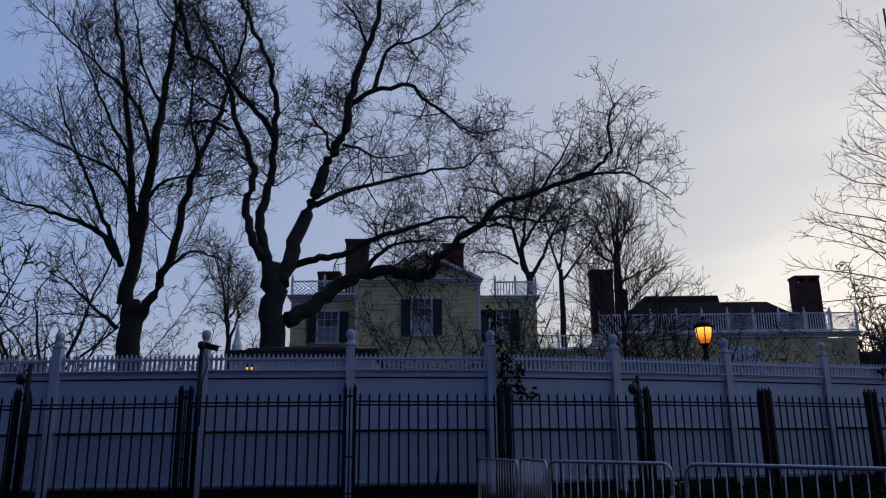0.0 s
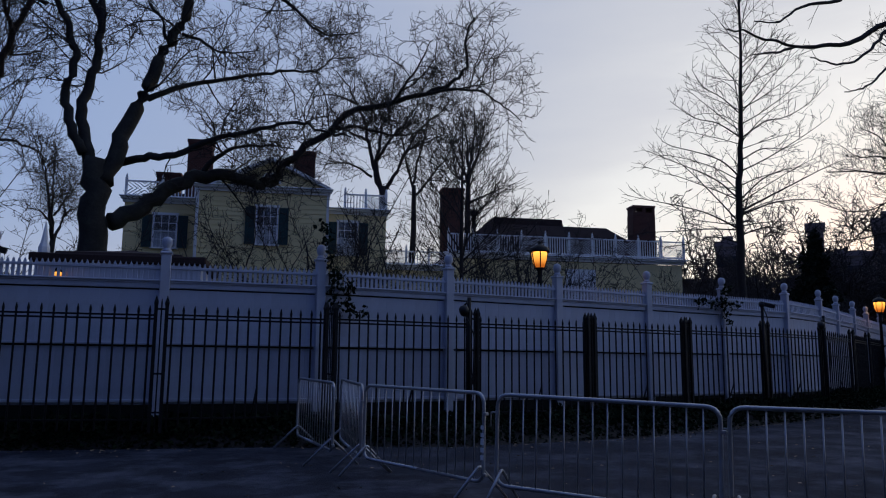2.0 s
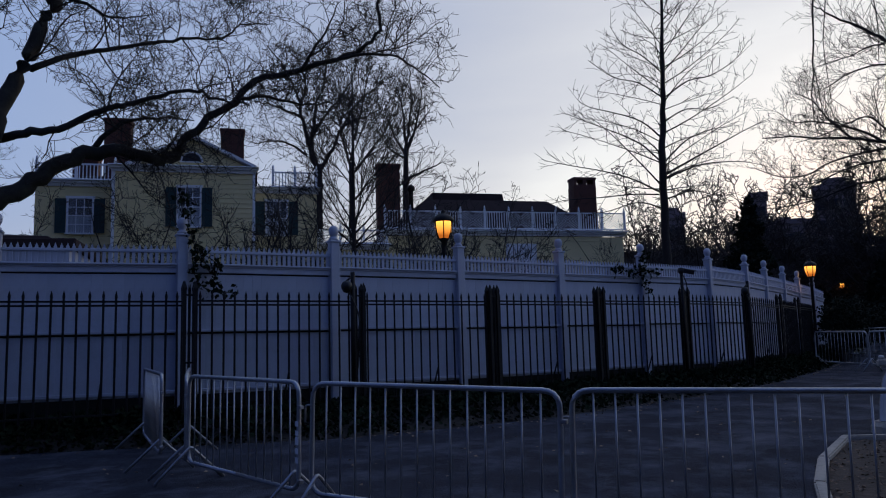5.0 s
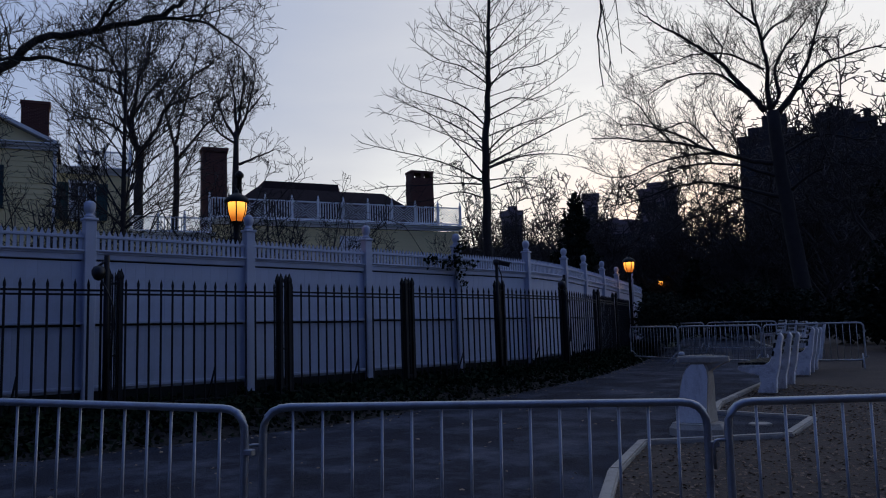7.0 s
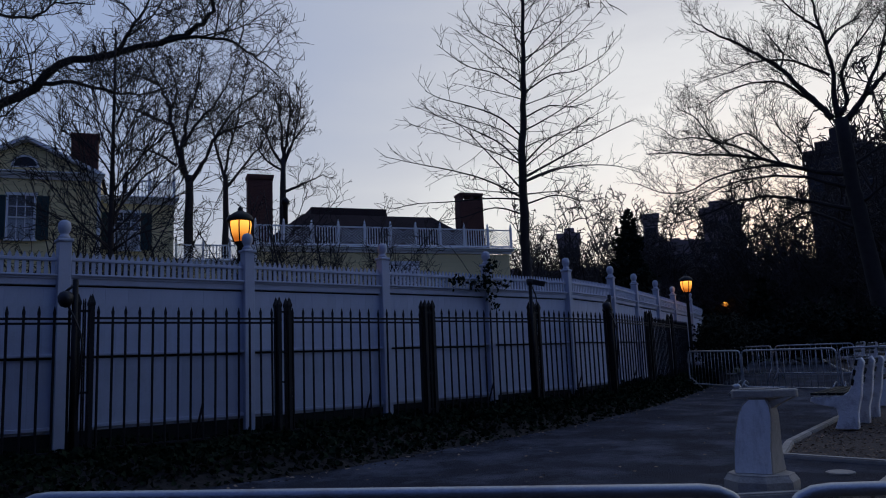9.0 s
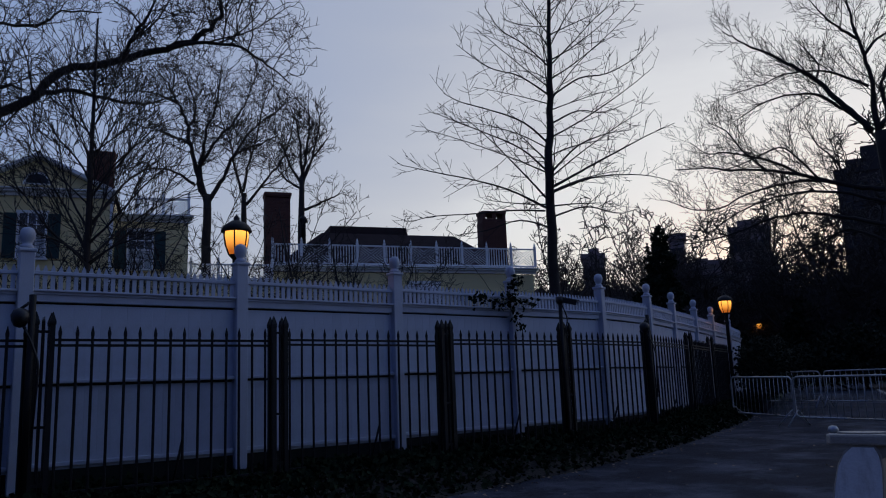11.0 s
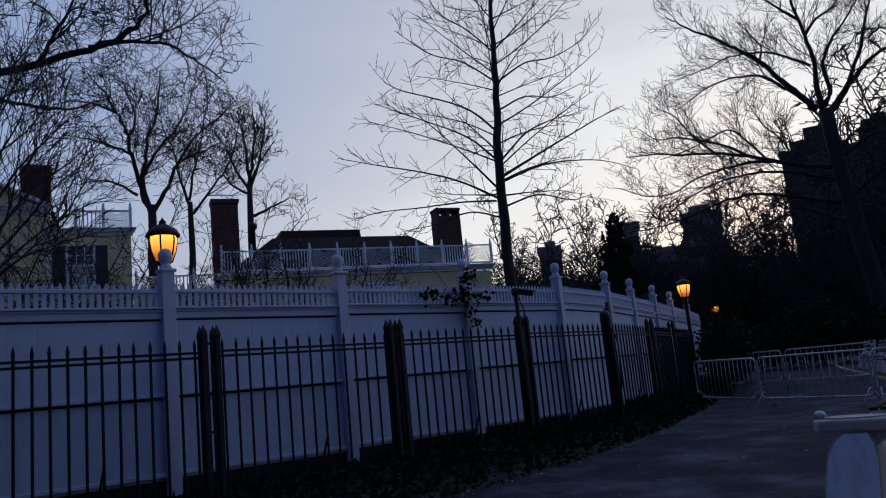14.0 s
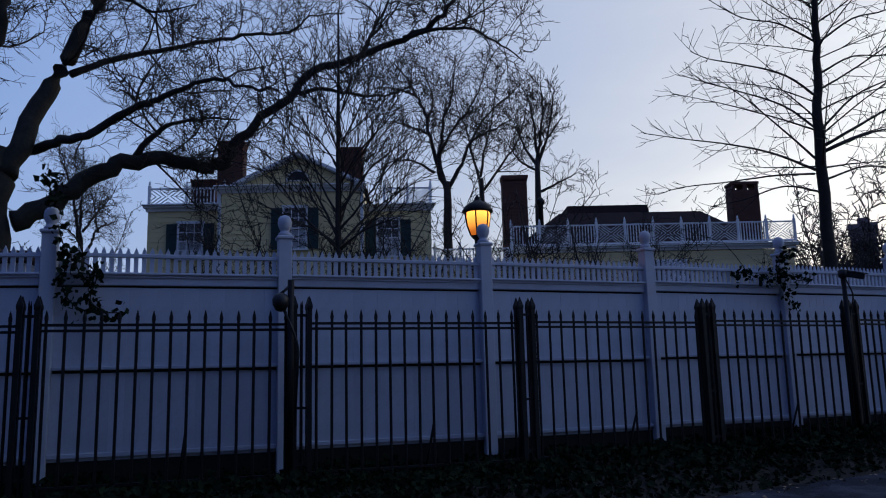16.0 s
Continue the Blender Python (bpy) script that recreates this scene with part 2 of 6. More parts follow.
def prism(pts, d0, d1, axis="y"):
    """A solid from an outline in x and z, drawn out along y (or, for axis 'z', an outline in x and y drawn up)."""
    bm = bmesh.new()
    def put(p, d):
        return bm.verts.new((p[0], d, p[1]) if axis == "y" else (p[0], p[1], d))
    a, b = [put(p, d0) for p in pts], [put(p, d1) for p in pts]
    n = len(pts)
    for i in range(n):
        bm.faces.new((a[i], a[(i + 1) % n], b[(i + 1) % n], b[i]))
    bm.faces.new(a[::-1])
    bm.faces.new(b)
    bmesh.ops.recalc_face_normals(bm, faces=bm.faces)
    return bm


class Tubes:
    """Tapered tubes gathered into one mesh."""
    def __init__(self):
        self.v, self.f = [], []

    def add(self, pts, radii, sides):
        base, n = len(self.v), len(pts)
        for i, p in enumerate(pts):
            d = (pts[min(i + 1, n - 1)] - pts[max(i - 1, 0)])
            d = d.normalized() if d.length > 1e-6 else Vector((0, 0, 1))
            u = d.cross(Vector((0.31, 0.93, 0.17)) if abs(d.z) > 0.9 else Vector((0, 0, 1))).normalized()
            w = d.cross(u)
            for k in range(sides):
                a = 2 * math.pi * k / sides
                self.v.append(p + (u * math.cos(a) + w * math.sin(a)) * radii[i])
        for i in range(n - 1):
            for k in range(sides):
                a, b = base + i * sides + k, base + i * sides + (k + 1) % sides
                self.f.append((a, b, b + sides, a + sides))
        if sides > 3:
            self.f.append(tuple(range(base + sides - 1, base - 1, -1)))
            self.f.append(tuple(range(base + (n - 1) * sides, base + n * sides)))

    def mesh(self, name):
        me = bpy.data.meshes.new(name)
        me.from_pydata([tuple(v) for v in self.v], [], self.f)
        for p in me.polygons:
            p.use_smooth = True
        return me


def rod(pts, r, sides=8):
    t = Tubes()
    t.add([Vector(p) for p in pts], [r] * len(pts), sides)
    return t.mesh("rod")


def bend(corners, radius, steps=4):
    """A line with rounded corners."""
    pts = [Vector(c) for c in corners]
    out = [pts[0]]
    for a, b, c in zip(pts, pts[1:], pts[2:]):
        p, q = b + (a - b).normalized() * radius, b + (c - b).normalized() * radius
        out += [p.lerp(b, s).lerp(b.lerp(q, s), s) for s in [i / steps for i in range(steps + 1)]]
    return out + [pts[-1]]


def ground(x, y):
    return -0.20 + 0.010 * max(-60, min(60, x)) + 0.018 * max(-40, min(70, y)) - 0.009 * max(0, min(3.7, 9.5 - y)) ** 2


# Trees.
def wander(rng, p, d, length, wiggle, up, segs):
    pts, step = [p.copy()], length / segs
    d = d.normalized()
    for _ in range(segs):
        d = (d + Vector((rng.gauss(0, wiggle), rng.gauss(0, wiggle), rng.gauss(0, wiggle) + up))).normalized()
        pts.append(pts[-1] + d * step)
    return pts


def sprout(tubes, rng, pts, r0, r1, level, prm):
    """Grows side branches along a limb, and side branches along those."""
    if level >= len(prm["count"]):
        return
    n = len(pts) - 1
    length = sum((b - a).length for a, b in zip(pts, pts[1:]))
    count = max(1, round(prm["count"][level] * length * rng.uniform(0.8, 1.2)))
    for i in range(count):
        s = prm["bare"][level] + (1 - prm["bare"][level]) * (i + rng.random()) / count
        k = min(n - 1, int(s * n))
        f = s * n - k
        p, d = pts[k].lerp(pts[k + 1], f), (pts[k + 1] - pts[k]).normalized()
        side = d.cross(Vector((rng.gauss(0, 1), rng.gauss(0, 1), rng.gauss(0, 1)))).normalized()
        side.z += prm.get("lift", 0.15)
        a = radians(rng.uniform(*prm["angle"]))
        out = d * math.cos(a) + side * math.sin(a)
        ln = prm["length"][level] * rng.uniform(0.5, 1.2) * (1.15 - 0.55 * s)
        rr = r0 + (r1 - r0) * s
        b0 = max(prm["thin"], min(rr * 0.6, ln * prm.get("girth", 0.014)))
        segs = 5 if ln > 0.9 else 3 if level + 1 < len(prm["count"]) else 2
        branch = wander(rng, p, out, ln, prm["wiggle"], prm["up"], segs)
        b1 = max(prm["thin"] * 0.6, b0 * 0.3)
        tubes.add(branch, [b0 + (b1 - b0) * j / segs for j in range(segs + 1)], 5 if b0 > 0.04 else 3)
        sprout(tubes, rng, branch, b0, b1, level + 1, prm)


def spline(pts, per=4):
    p = [Vector(q) for q in pts]
    p = [p[0] * 2 - p[1]] + p + [p[-1] * 2 - p[-2]]
    out = []
    for a, b, c, d in zip(p, p[1:], p[2:], p[3:]):
        for i in range(per):
            t = i / per
            out.append(0.5 * ((2 * b) + (c - a) * t + (2 * a - 5 * b + 4 * c - d) * t * t + (3 * b - a - 3 * c + d) * t ** 3))
    return out + [p[-2]]


def tree(label, base, trunk, limbs, prm, seed, bark=None, group="", twig=None):
    """A bare tree. trunk: (points, first and last radius); limbs: the same, in metres from the base."""
    rng = random.Random(seed)
    ob = thing("bare_tree", Matrix.Translation(base), label, "tree", group)
    crown = Tubes()
    for k, (pts, r0, r1) in enumerate([trunk] + limbs):
        line = spline(pts)
        n = len(line) - 1
        line = [q + Vector((rng.gauss(0, 1), rng.gauss(0, 1), rng.gauss(0, 1))) * min(0.05, r0 * 0.25) * prm.get("jitter", 1.0) * (0 < i < n) for i, q in enumerate(line)]
        power = prm.get("trunk_power", 0.8) if k == 0 else 0.8
        radii = [r0 + (r1 - r0) * (i / n) ** power for i in range(n + 1)]
        if k == 0:
            radii[0] *= 1.5
            radii[1] *= 1.12
        t = Tubes()
        t.add(line, radii, 12 if k == 0 else 8)
        hang("trunk" if k == 0 else "limb", t.mesh("limb"), bark or BARK, ob)
        if k or prm.get("trunk_sprouts"):
            sprout(crown, rng, line[len(line) // 3:] if k == 0 else line, r0, r1, 0, prm)
    hang("crown", crown.mesh("crown"), twig or TWIG, ob)
    return ob


def leaves(name, rng, spots, size, material, parent=None, m=None, up=0.4, label=""):
    """Many small bent leaves at the given spots."""
    v, f = [], []
    for p in spots:
        d = Vector((rng.gauss(0, 1), rng.gauss(0, 1), rng.gauss(0, 1))).normalized()
        nrm = (Vector((rng.gauss(0, 1), rng.gauss(0, 1), rng.gauss(0, 1))).normalized() + Vector((0, 0, up))).normalized()
        s = size * rng.uniform(0.6, 1.3)
        a = d.cross(nrm).normalized() * s * 0.42
        d = nrm.cross(a).normalized() * s
        k = len(v)
        v += [p, p + d * 0.45 + a, p + d - nrm * s * 0.25, p + d * 0.45 - a]
        f += [(k, k + 1, k + 2), (k, k + 2, k + 3)]
    me = bpy.data.meshes.new(name)
    me.from_pydata([tuple(q) for q in v], [], f)
    return hang(name, me, material, parent, label, m)


# Ground, path and beds.
def sheet(name, outline, lift, material, label, kind="structure", step=None):
    bm = bmesh.new()
    vs = [bm.verts.new((x, y, ground(x, y) + lift)) for x, y in outline]
    face = bm.faces.new(vs)
    if face.calc_center_median() and face.normal.z < 0:
        face.normal_flip()
    for at, way in (((0, -40, 0), (0, 1, 0)), ((0, 0, 0), (0, 1, 0)), ((0, 9.5, 0), (0, 1, 0)), ((0, 8.5, 0), (0, 1, 0)), ((0, 7.6, 0), (0, 1, 0)), ((0, 6.7, 0), (0, 1, 0)), ((0, 5.8, 0), (0, 1, 0)), ((-60, 0, 0), (1, 0, 0)), ((60, 0, 0), (1, 0, 0))):
        bmesh.ops.bisect_plane(bm, geom=bm.verts[:] + bm.edges[:] + bm.faces[:], plane_co=at, plane_no=way)
    for v in bm.verts:
        v.co.z = ground(v.co.x, v.co.y) + lift
    bmesh.ops.triangulate(bm, faces=bm.faces)
    ob = link(name, bm, material, None, label)
    return tagged(ob, label, name.replace("_", " "), kind=kind)


bm = bmesh.new()
xs = [-3000, -400, -60, -30, 0, 30, 60, 400, 3000]
ys = [-3000, -300, -40, -20, 0, 5.8, 6.7, 7.6, 8.5, 9.5, 20, 45, 70, 400, 3000]
grid = [[bm.verts.new((x, y, ground(x, y))) for y in ys] for x in xs]
for i in range(len(xs) - 1):
    for j in range(len(ys) - 1):
        bm.faces.new((grid[i][j], grid[i + 1][j], grid[i + 1][j + 1], grid[i][j + 1]))
tagged(link("ground", bm, LAWN), "dark winter lawn and bare soil", "ground", kind="structure")

# Edges of the asphalt: the planted bed along the fence, and the kerb of the mulch bed.
BED_EDGE = [(-30, 14.0), (-10, 14.1), (-4, 13.95), (0, 13.75), (3, 13.3), (4.6, 13.65), (6.7, 14.2), (8.8, 15.35), (10.8, 16.3), (14.4, 18.7), (18.2, 21.9), (22, 25.6), (28, 31.5), (36, 40)]
KERB = [(5.6, 6.2), (6.1, 7.1), (6.85, 8.15), (7.7, 9.15), (8.95, 10.3), (10.55, 9.75), (11.9, 10.55), (11.4, 11.8), (12.35, 12.65), (15.1, 14.45), (19, 17.0), (24, 21.5), (31, 29.5), (40, 39)]
path = sheet("path", BED_EDGE + KERB[::-1] + [(4.6, 5.0), (3.0, 2.5), (1.0, -4), (-6, -12), (-30, -12)], 0.006, ASPHALT, "dark worn asphalt park path with pale scuffs")
sheet("mulch_bed", KERB + [(42, 34), (20, 8), (20, -4), (8, -12), (2, -12), (1.0, -4), (3.0, 2.5), (4.6, 5.0)], 0.004, MULCH, "brown mulch bed littered with leaves")
bm = bmesh.new()
for a, b in zip(KERB[1:], KERB[2:]):
    if (Vector(b) - Vector(a)).length > 14:
        continue
    d = (Vector(b) - Vector(a))
    m = Matrix.Translation((a[0], a[1], ground(*a))) @ Matrix.Rotation(math.atan2(d.y, d.x), 4, "Z") @ Matrix.Rotation(-math.atan2(ground(*b) - ground(*a), d.length), 4, "Y")
    stones = max(1, round(d.length / 1.2))
    for i in range(stones):
        s = d.length / stones
        made = bmesh.ops.create_cube(bm, size=1, matrix=m @ Matrix.Translation((s * (i + 0.5), -0.05, -0.02)) @ Matrix.Diagonal((s - 0.012, 0.11, 0.15, 1)))
        bmesh.ops.bevel(bm, geom=list({e for v in made["verts"] for e in v.link_edges}), offset=0.015, segments=2, affect="EDGES")
tagged(link("kerb", bm, CONCRETE), "low worn concrete kerb round the mulch bed", "kerb", kind="structure")

# Ivy bed that rises from the path's edge to the fences.
rng = random.Random(5)


def bed_line(x):
    for a, b in zip(BED_EDGE, BED_EDGE[1:]):
        if a[0] <= x <= b[0]:
            return a[1] + (b[1] - a[1]) * (x - a[0]) / (b[0] - a[0])
    return BED_EDGE[-1][1]


def bed_height(x, s):
    """Height of the ivy over the ground, a share s of the way from the path to the fence."""
    bump = noise.noise(Vector((x * 1.1, s * 2.5, 0))) * 0.13 + noise.noise(Vector((x * 3.1, s * 6, 3))) * 0.06
    return max(0.0, (0.38 * min(1, s * 2.2) ** 0.7 + bump) * min(1, s * 6))


WHITE_POSTS = [(-12.5, 14.55), (-9.85, 14.6), (-7.19, 14.65), (-4.46, 14.68), (-1.78, 14.86), (0.87, 15.2), (3.39, 15.94), (5.92, 16.78), (8.38, 17.67), (10.79, 18.59), (13.12, 19.51), (15.18, 20.98), (16.93, 22.57), (18.86, 24.31), (20.95, 26.3), (23.4, 28.6), (26, 31.2)]
IRON_POSTS = [(-12.9, 13.85), (-10.1, 13.82), (-7.3, 13.8), (-4.47, 13.8), (-1.66, 13.96), (1.05, 14.47), (3.72, 15.2), (6.34, 16.0), (8.93, 16.94), (11.42, 17.85), (13.85, 19.1), (16.45, 21.35), (18.5, 23.25), (20.6, 25.2)]


def fence_line(x):
    for a, b in zip(WHITE_POSTS, WHITE_POSTS[1:]):
        if a[0] <= x <= b[0]:
            return a[1] + (b[1] - a[1]) * (x - a[0]) / (b[0] - a[0])
    return WHITE_POSTS[0][1] if x < 0 else WHITE_POSTS[-1][1]


bm = bmesh.new()
cols = []
x = -12.4
while x < 25.5:
    y0, y1 = bed_line(x), fence_line(x) - 0.12
    cols.append([bm.verts.new((x, y0 + (y1 - y0) * k / 8, ground(x, y0) + 0.01 + bed_height(x, k / 8) * 0.8)) for k in range(9)])
    x += 0.25
for a, b in zip(cols, cols[1:]):
    for k in range(8):
        bm.faces.new((a[k], b[k], b[k + 1], a[k + 1]))
tagged(link("bed", bm, SOIL), "dark soil bank of the planted bed", "soil bank", kind="structure")
spots = []
for _ in range(52000):
    x = rng.uniform(-12.3, 25)
    s = rng.random()
    y0, y1 = bed_line(x), fence_line(x) - 0.12
    spots.append(Vector((x, y0 + (y1 - y0) * s, ground(x, y0) + bed_height(x, s) + rng.uniform(-0.05, 0.06) - 0.02 * s)))
ivy = leaves("ivy_groundcover", rng, spots, 0.085, IVY, None, None, 0.7)
tagged(ivy, "dark green ivy groundcover along the fence", "ivy", kind="stuff")
spots = []
for _ in range(20000):
    x, y = rng.uniform(4.6, 16), rng.uniform(4.5, 14)
    spots.append(Vector((x, y, ground(x, y) + 0.012)))


def in_mulch(x, y):
    inside = False
    poly = KERB + [(20, 8), (20, -4), (8, -4), (4.6, 5.0)]
    for (ax, ay), (bx, by) in zip(poly, poly[1:] + poly[:1]):
        if (ay > y) != (by > y) and x < (bx - ax) * (y - ay) / (by - ay) + ax:
            inside = not inside
    return inside


chips = leaves("wood_chips", rng, [p for p in spots if in_mulch(p.x, p.y)], 0.042, CHIP, None, None, 2.0)
tagged(chips, "scattered brown wood chips and dead leaves", "wood chips", kind="stuff")
spots = [Vector((x, y, ground(x, y) + 0.014)) for x, y in [(rng.uniform(-4, 16), rng.uniform(6, 20)) for _ in range(420)] if y < bed_line(x) - 0.1 and not in_mulch(x, y)]
spots += [Vector((x, bed_line(x) - abs(rng.gauss(0, 0.25)), ground(x, bed_line(x)) + 0.014)) for x in [rng.uniform(-6, 20) for _ in range(300)]]
tagged(leaves("leaf_litter", rng, spots, 0.05, LITTER, None, None, 2.5), "pale dry leaves scattered on the asphalt", "leaf litter", kind="stuff")


# White fence: posts with ball caps, board panels, rails and a crest of pickets.
def share(bm, name):
    me = bpy.data.meshes.new(name)
    bm.to_mesh(me)
    bm.free()
    return me


POST_W = 0.165
post_me = share(boxed(-POST_W / 2, POST_W / 2, -POST_W / 2, POST_W / 2, 0.35, 3.25, bevel=0.008), "post")
cap_bm = boxed(-0.105, 0.105, -0.105, 0.105, 3.24, 3.285, bevel=0.012)
cap_me = share(cap_bm, "cap")
ball_me = share(lathe([(0.078, 3.285), (0.078, 3.32), (0.06, 3.335), (0.052, 3.352), (0.066, 3.375), (0.083, 3.415), (0.088, 3.455), (0.08, 3.505), (0.055, 3.538), (0.015, 3.553)], 14), "ball")
BOARD_W = 0.155
board_me = share(boxed(-BOARD_W / 2 - 0.002, BOARD_W / 2 + 0.002, -0.012, 0.012, 0.70, 1.662, bevel=0.004), "board")
high_me = share(boxed(-BOARD_W / 2 - 0.002, BOARD_W / 2 + 0.002, -0.012, 0.012, 1.70, 2.635, bevel=0.004), "board")
pick_pts = [(-0.024, 2.8), (0.024, 2.8), (0.024, 3.05), (0.0, 3.11), (-0.024, 3.05)]
picket_me = share(prism(pick_pts, -0.012, 0.012), "picket")
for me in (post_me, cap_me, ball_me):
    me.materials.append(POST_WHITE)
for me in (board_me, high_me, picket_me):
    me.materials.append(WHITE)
rng = random.Random(8)
for k, (a, b) in enumerate(zip(WHITE_POSTS, WHITE_POSTS[1:])):
    d = Vector(b) - Vector(a)
    length = d.length
    rise = 0.0 + 0.0095 * (a[0] - 5.9) if a[0] > 5.9 else 0.006 * (a[0] - 5.9) * 0.6
    bay = thing("white_fence", Matrix.Translation((a[0], a[1], rise)) @ Matrix.Rotation(math.atan2(d.y, d.x), 4, "Z"), "white painted wooden board fence with picket crest and ball-capped post", "fence", "bays of the white fence")
    post = hang("post", post_me, None, bay, "white post")
    hang("cap", cap_me, None, post)
    smooth(hang("ball_finial", ball_me, None, post))
    x0, x1 = POST_W / 2, length - POST_W / 2
    n = round((x1 - x0) / BOARD_W)
    for i in range(n):
        w = (x1 - x0) / n
        for me in (board_me, high_me):
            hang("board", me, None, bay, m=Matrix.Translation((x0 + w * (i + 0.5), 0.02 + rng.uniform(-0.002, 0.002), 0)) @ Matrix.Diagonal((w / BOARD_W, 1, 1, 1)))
    # Black board put in for the shade in the gap below the boards.
    part("gravel_board", boxed(x0, x1, 0.005, 0.03, 0.25, 0.70), DARKWOOD, bay, "black board drawn for the shaded gap under the fence")
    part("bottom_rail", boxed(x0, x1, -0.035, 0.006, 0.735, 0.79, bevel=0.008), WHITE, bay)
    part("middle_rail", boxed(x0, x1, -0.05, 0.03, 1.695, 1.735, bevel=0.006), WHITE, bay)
    # Added dark strips behind the slots deepen the shadow under middle rail and fascia.
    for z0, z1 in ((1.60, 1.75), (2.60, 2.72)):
        part("back_rail", boxed(x0, x1, 0.055, 0.09, z0, z1), DARKWOOD, bay, "dark strip that makes the shadow line under the rail and fascia")
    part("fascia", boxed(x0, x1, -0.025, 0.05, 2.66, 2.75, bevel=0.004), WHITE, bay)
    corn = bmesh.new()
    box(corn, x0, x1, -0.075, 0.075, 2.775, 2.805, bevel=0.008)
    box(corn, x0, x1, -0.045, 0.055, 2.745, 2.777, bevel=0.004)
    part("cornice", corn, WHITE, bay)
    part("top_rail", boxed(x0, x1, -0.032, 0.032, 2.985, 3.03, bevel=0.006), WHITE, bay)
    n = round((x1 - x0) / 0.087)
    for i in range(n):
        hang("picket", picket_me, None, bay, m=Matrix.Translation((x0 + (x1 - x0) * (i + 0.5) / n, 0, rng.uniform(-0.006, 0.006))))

# Black iron fence: openwork piers, twin top rails and spear-topped bars.
spear_me = share(lathe([(0.0165, 0.35), (0.0165, 2.19), (0.020, 2.205), (0.021, 2.23), (0.004, 2.305)], 6), "bar")
pier_me = share(lathe([(0.037, 0.3), (0.037, 2.30), (0.045, 2.315), (0.047, 2.345), (0.004, 2.455)], 4, math.pi / 4), "pier_post")
thin_me = share(lathe([(0.011, 0.3), (0.011, 2.34), (0.003, 2.40)], 5), "pier_bar")
for me in (spear_me, pier_me, thin_me):
    me.materials.append(IRON)
PIER = 0.165
for k, (a, b) in enumerate(zip(IRON_POSTS, IRON_POSTS[1:])):
    d = Vector(b) - Vector(a)
    length = d.length
    rise = 0.010 * (a[0] - 5.9) if a[0] > 5.9 else 0.004 * (a[0] - 5.9)
    bay = thing("iron_fence", Matrix.Translation((a[0], a[1], rise)) @ Matrix.Rotation(math.atan2(d.y, d.x), 4, "Z"), "black wrought iron fence with spear-topped bars and openwork pier", "iron fence", "bays of the iron fence")
    h = PIER / 2
    for sx, sy in ((-h, -0.05), (h, -0.05), (h, 0.05), (-h, 0.05)):
        hang("pier_post", pier_me, None, bay, m=Matrix.Translation((sx, sy, 0)))
    for sx, sy in ((0, -0.05), (0, 0.05)):
        hang("pier_bar", thin_me, None, bay, m=Matrix.Translation((sx, sy, 0)))
    for z in (2.22, 1.2, 0.6):
        part("pier_band", boxed(-h, h, -0.056, -0.044, z, z + 0.03), IRON, bay)
    for z in (2.135, 2.075, 0.50):
        part("rail", boxed(h, length - h, -0.013, 0.013, z, z + 0.029, bevel=0.003), IRON, bay)
    mid = h + (length - 2 * h) * 8.5 / 15
    hang("stay", rod([(mid, 0.0, 1.0), (mid - 0.08, 0.22, 0.3)], 0.016, 6), IRON, bay)
    n = 15
    for i in range(n):
        hang("bar", spear_me, None, bay, m=Matrix.Translation((h + (length - 2 * h) * (i + 0.5) / n, 0, rng.uniform(-0.004, 0.004))) @ Matrix.Rotation(radians(rng.uniform(-0.25, 0.25)), 4, "Y"))


# Steel crowd barricades.
def barricade(length, sticker=False):
    ob = thing("barricade", Matrix.Identity(4), "galvanised steel crowd barricade with bent tube frame", "barricade", "steel crowd barricades")
    zb, zt = 0.20, 1.08
    ring = bend([(0.5 * length, 0, zb), (0, 0, zb), (0, 0, zt), (length, 0, zt), (length, 0, zb), (0.5 * length, 0, zb)], 0.13, 5)
    hang("frame", rod(ring, 0.02, 8), STEEL, ob)
    n = 14
    t = Tubes()
    t.add([Vector((0, 0, zb)), Vector((0, 0, zt))], [0.0075] * 2, 6)
    bar = t.mesh("upright")
    bar.materials.append(STEEL)
    for i in range(n):
        hang("upright", bar, None, ob, m=Matrix.Translation((length * (i + 1) / (n + 1), 0, 0)))
    foot = rod(bend([(0, -0.37, 0.014), (0, 0, zb + 0.16), (0, 0.37, 0.014)], 0.04, 3), 0.015, 8)
    foot.materials.append(STEEL)
    for x in (0.06, length - 0.06):
        hang("foot", foot, None, ob, m=Matrix.Translation((x, 0, 0)))
    hook = rod(bend([(0, 0, 0.90), (-0.075, 0, 0.90), (-0.075, 0, 0.76)], 0.025, 3), 0.008, 6)
    hook.materials.append(STEEL)
    hang("hook", hook, None, ob, m=Matrix.Translation((0.0, 0.0, 0)))
    part("hook_plate", boxed(length, length + 0.05, -0.02, 0.02, 0.86, 0.89, bevel=0.004), STEEL, ob)
    part("hook_plate", boxed(length, length + 0.05, -0.02, 0.02, 0.26, 0.29, bevel=0.004), STEEL, ob)
    if sticker:
        for i in range(5):
            part("sticker", boxed(length - 0.022, length + 0.024, -0.024, -0.021, 0.42 + i * 0.075, 0.42 + i * 0.075 + rng.uniform(0.04, 0.065)), STICKER, ob, "torn white sticker strip")
    return ob


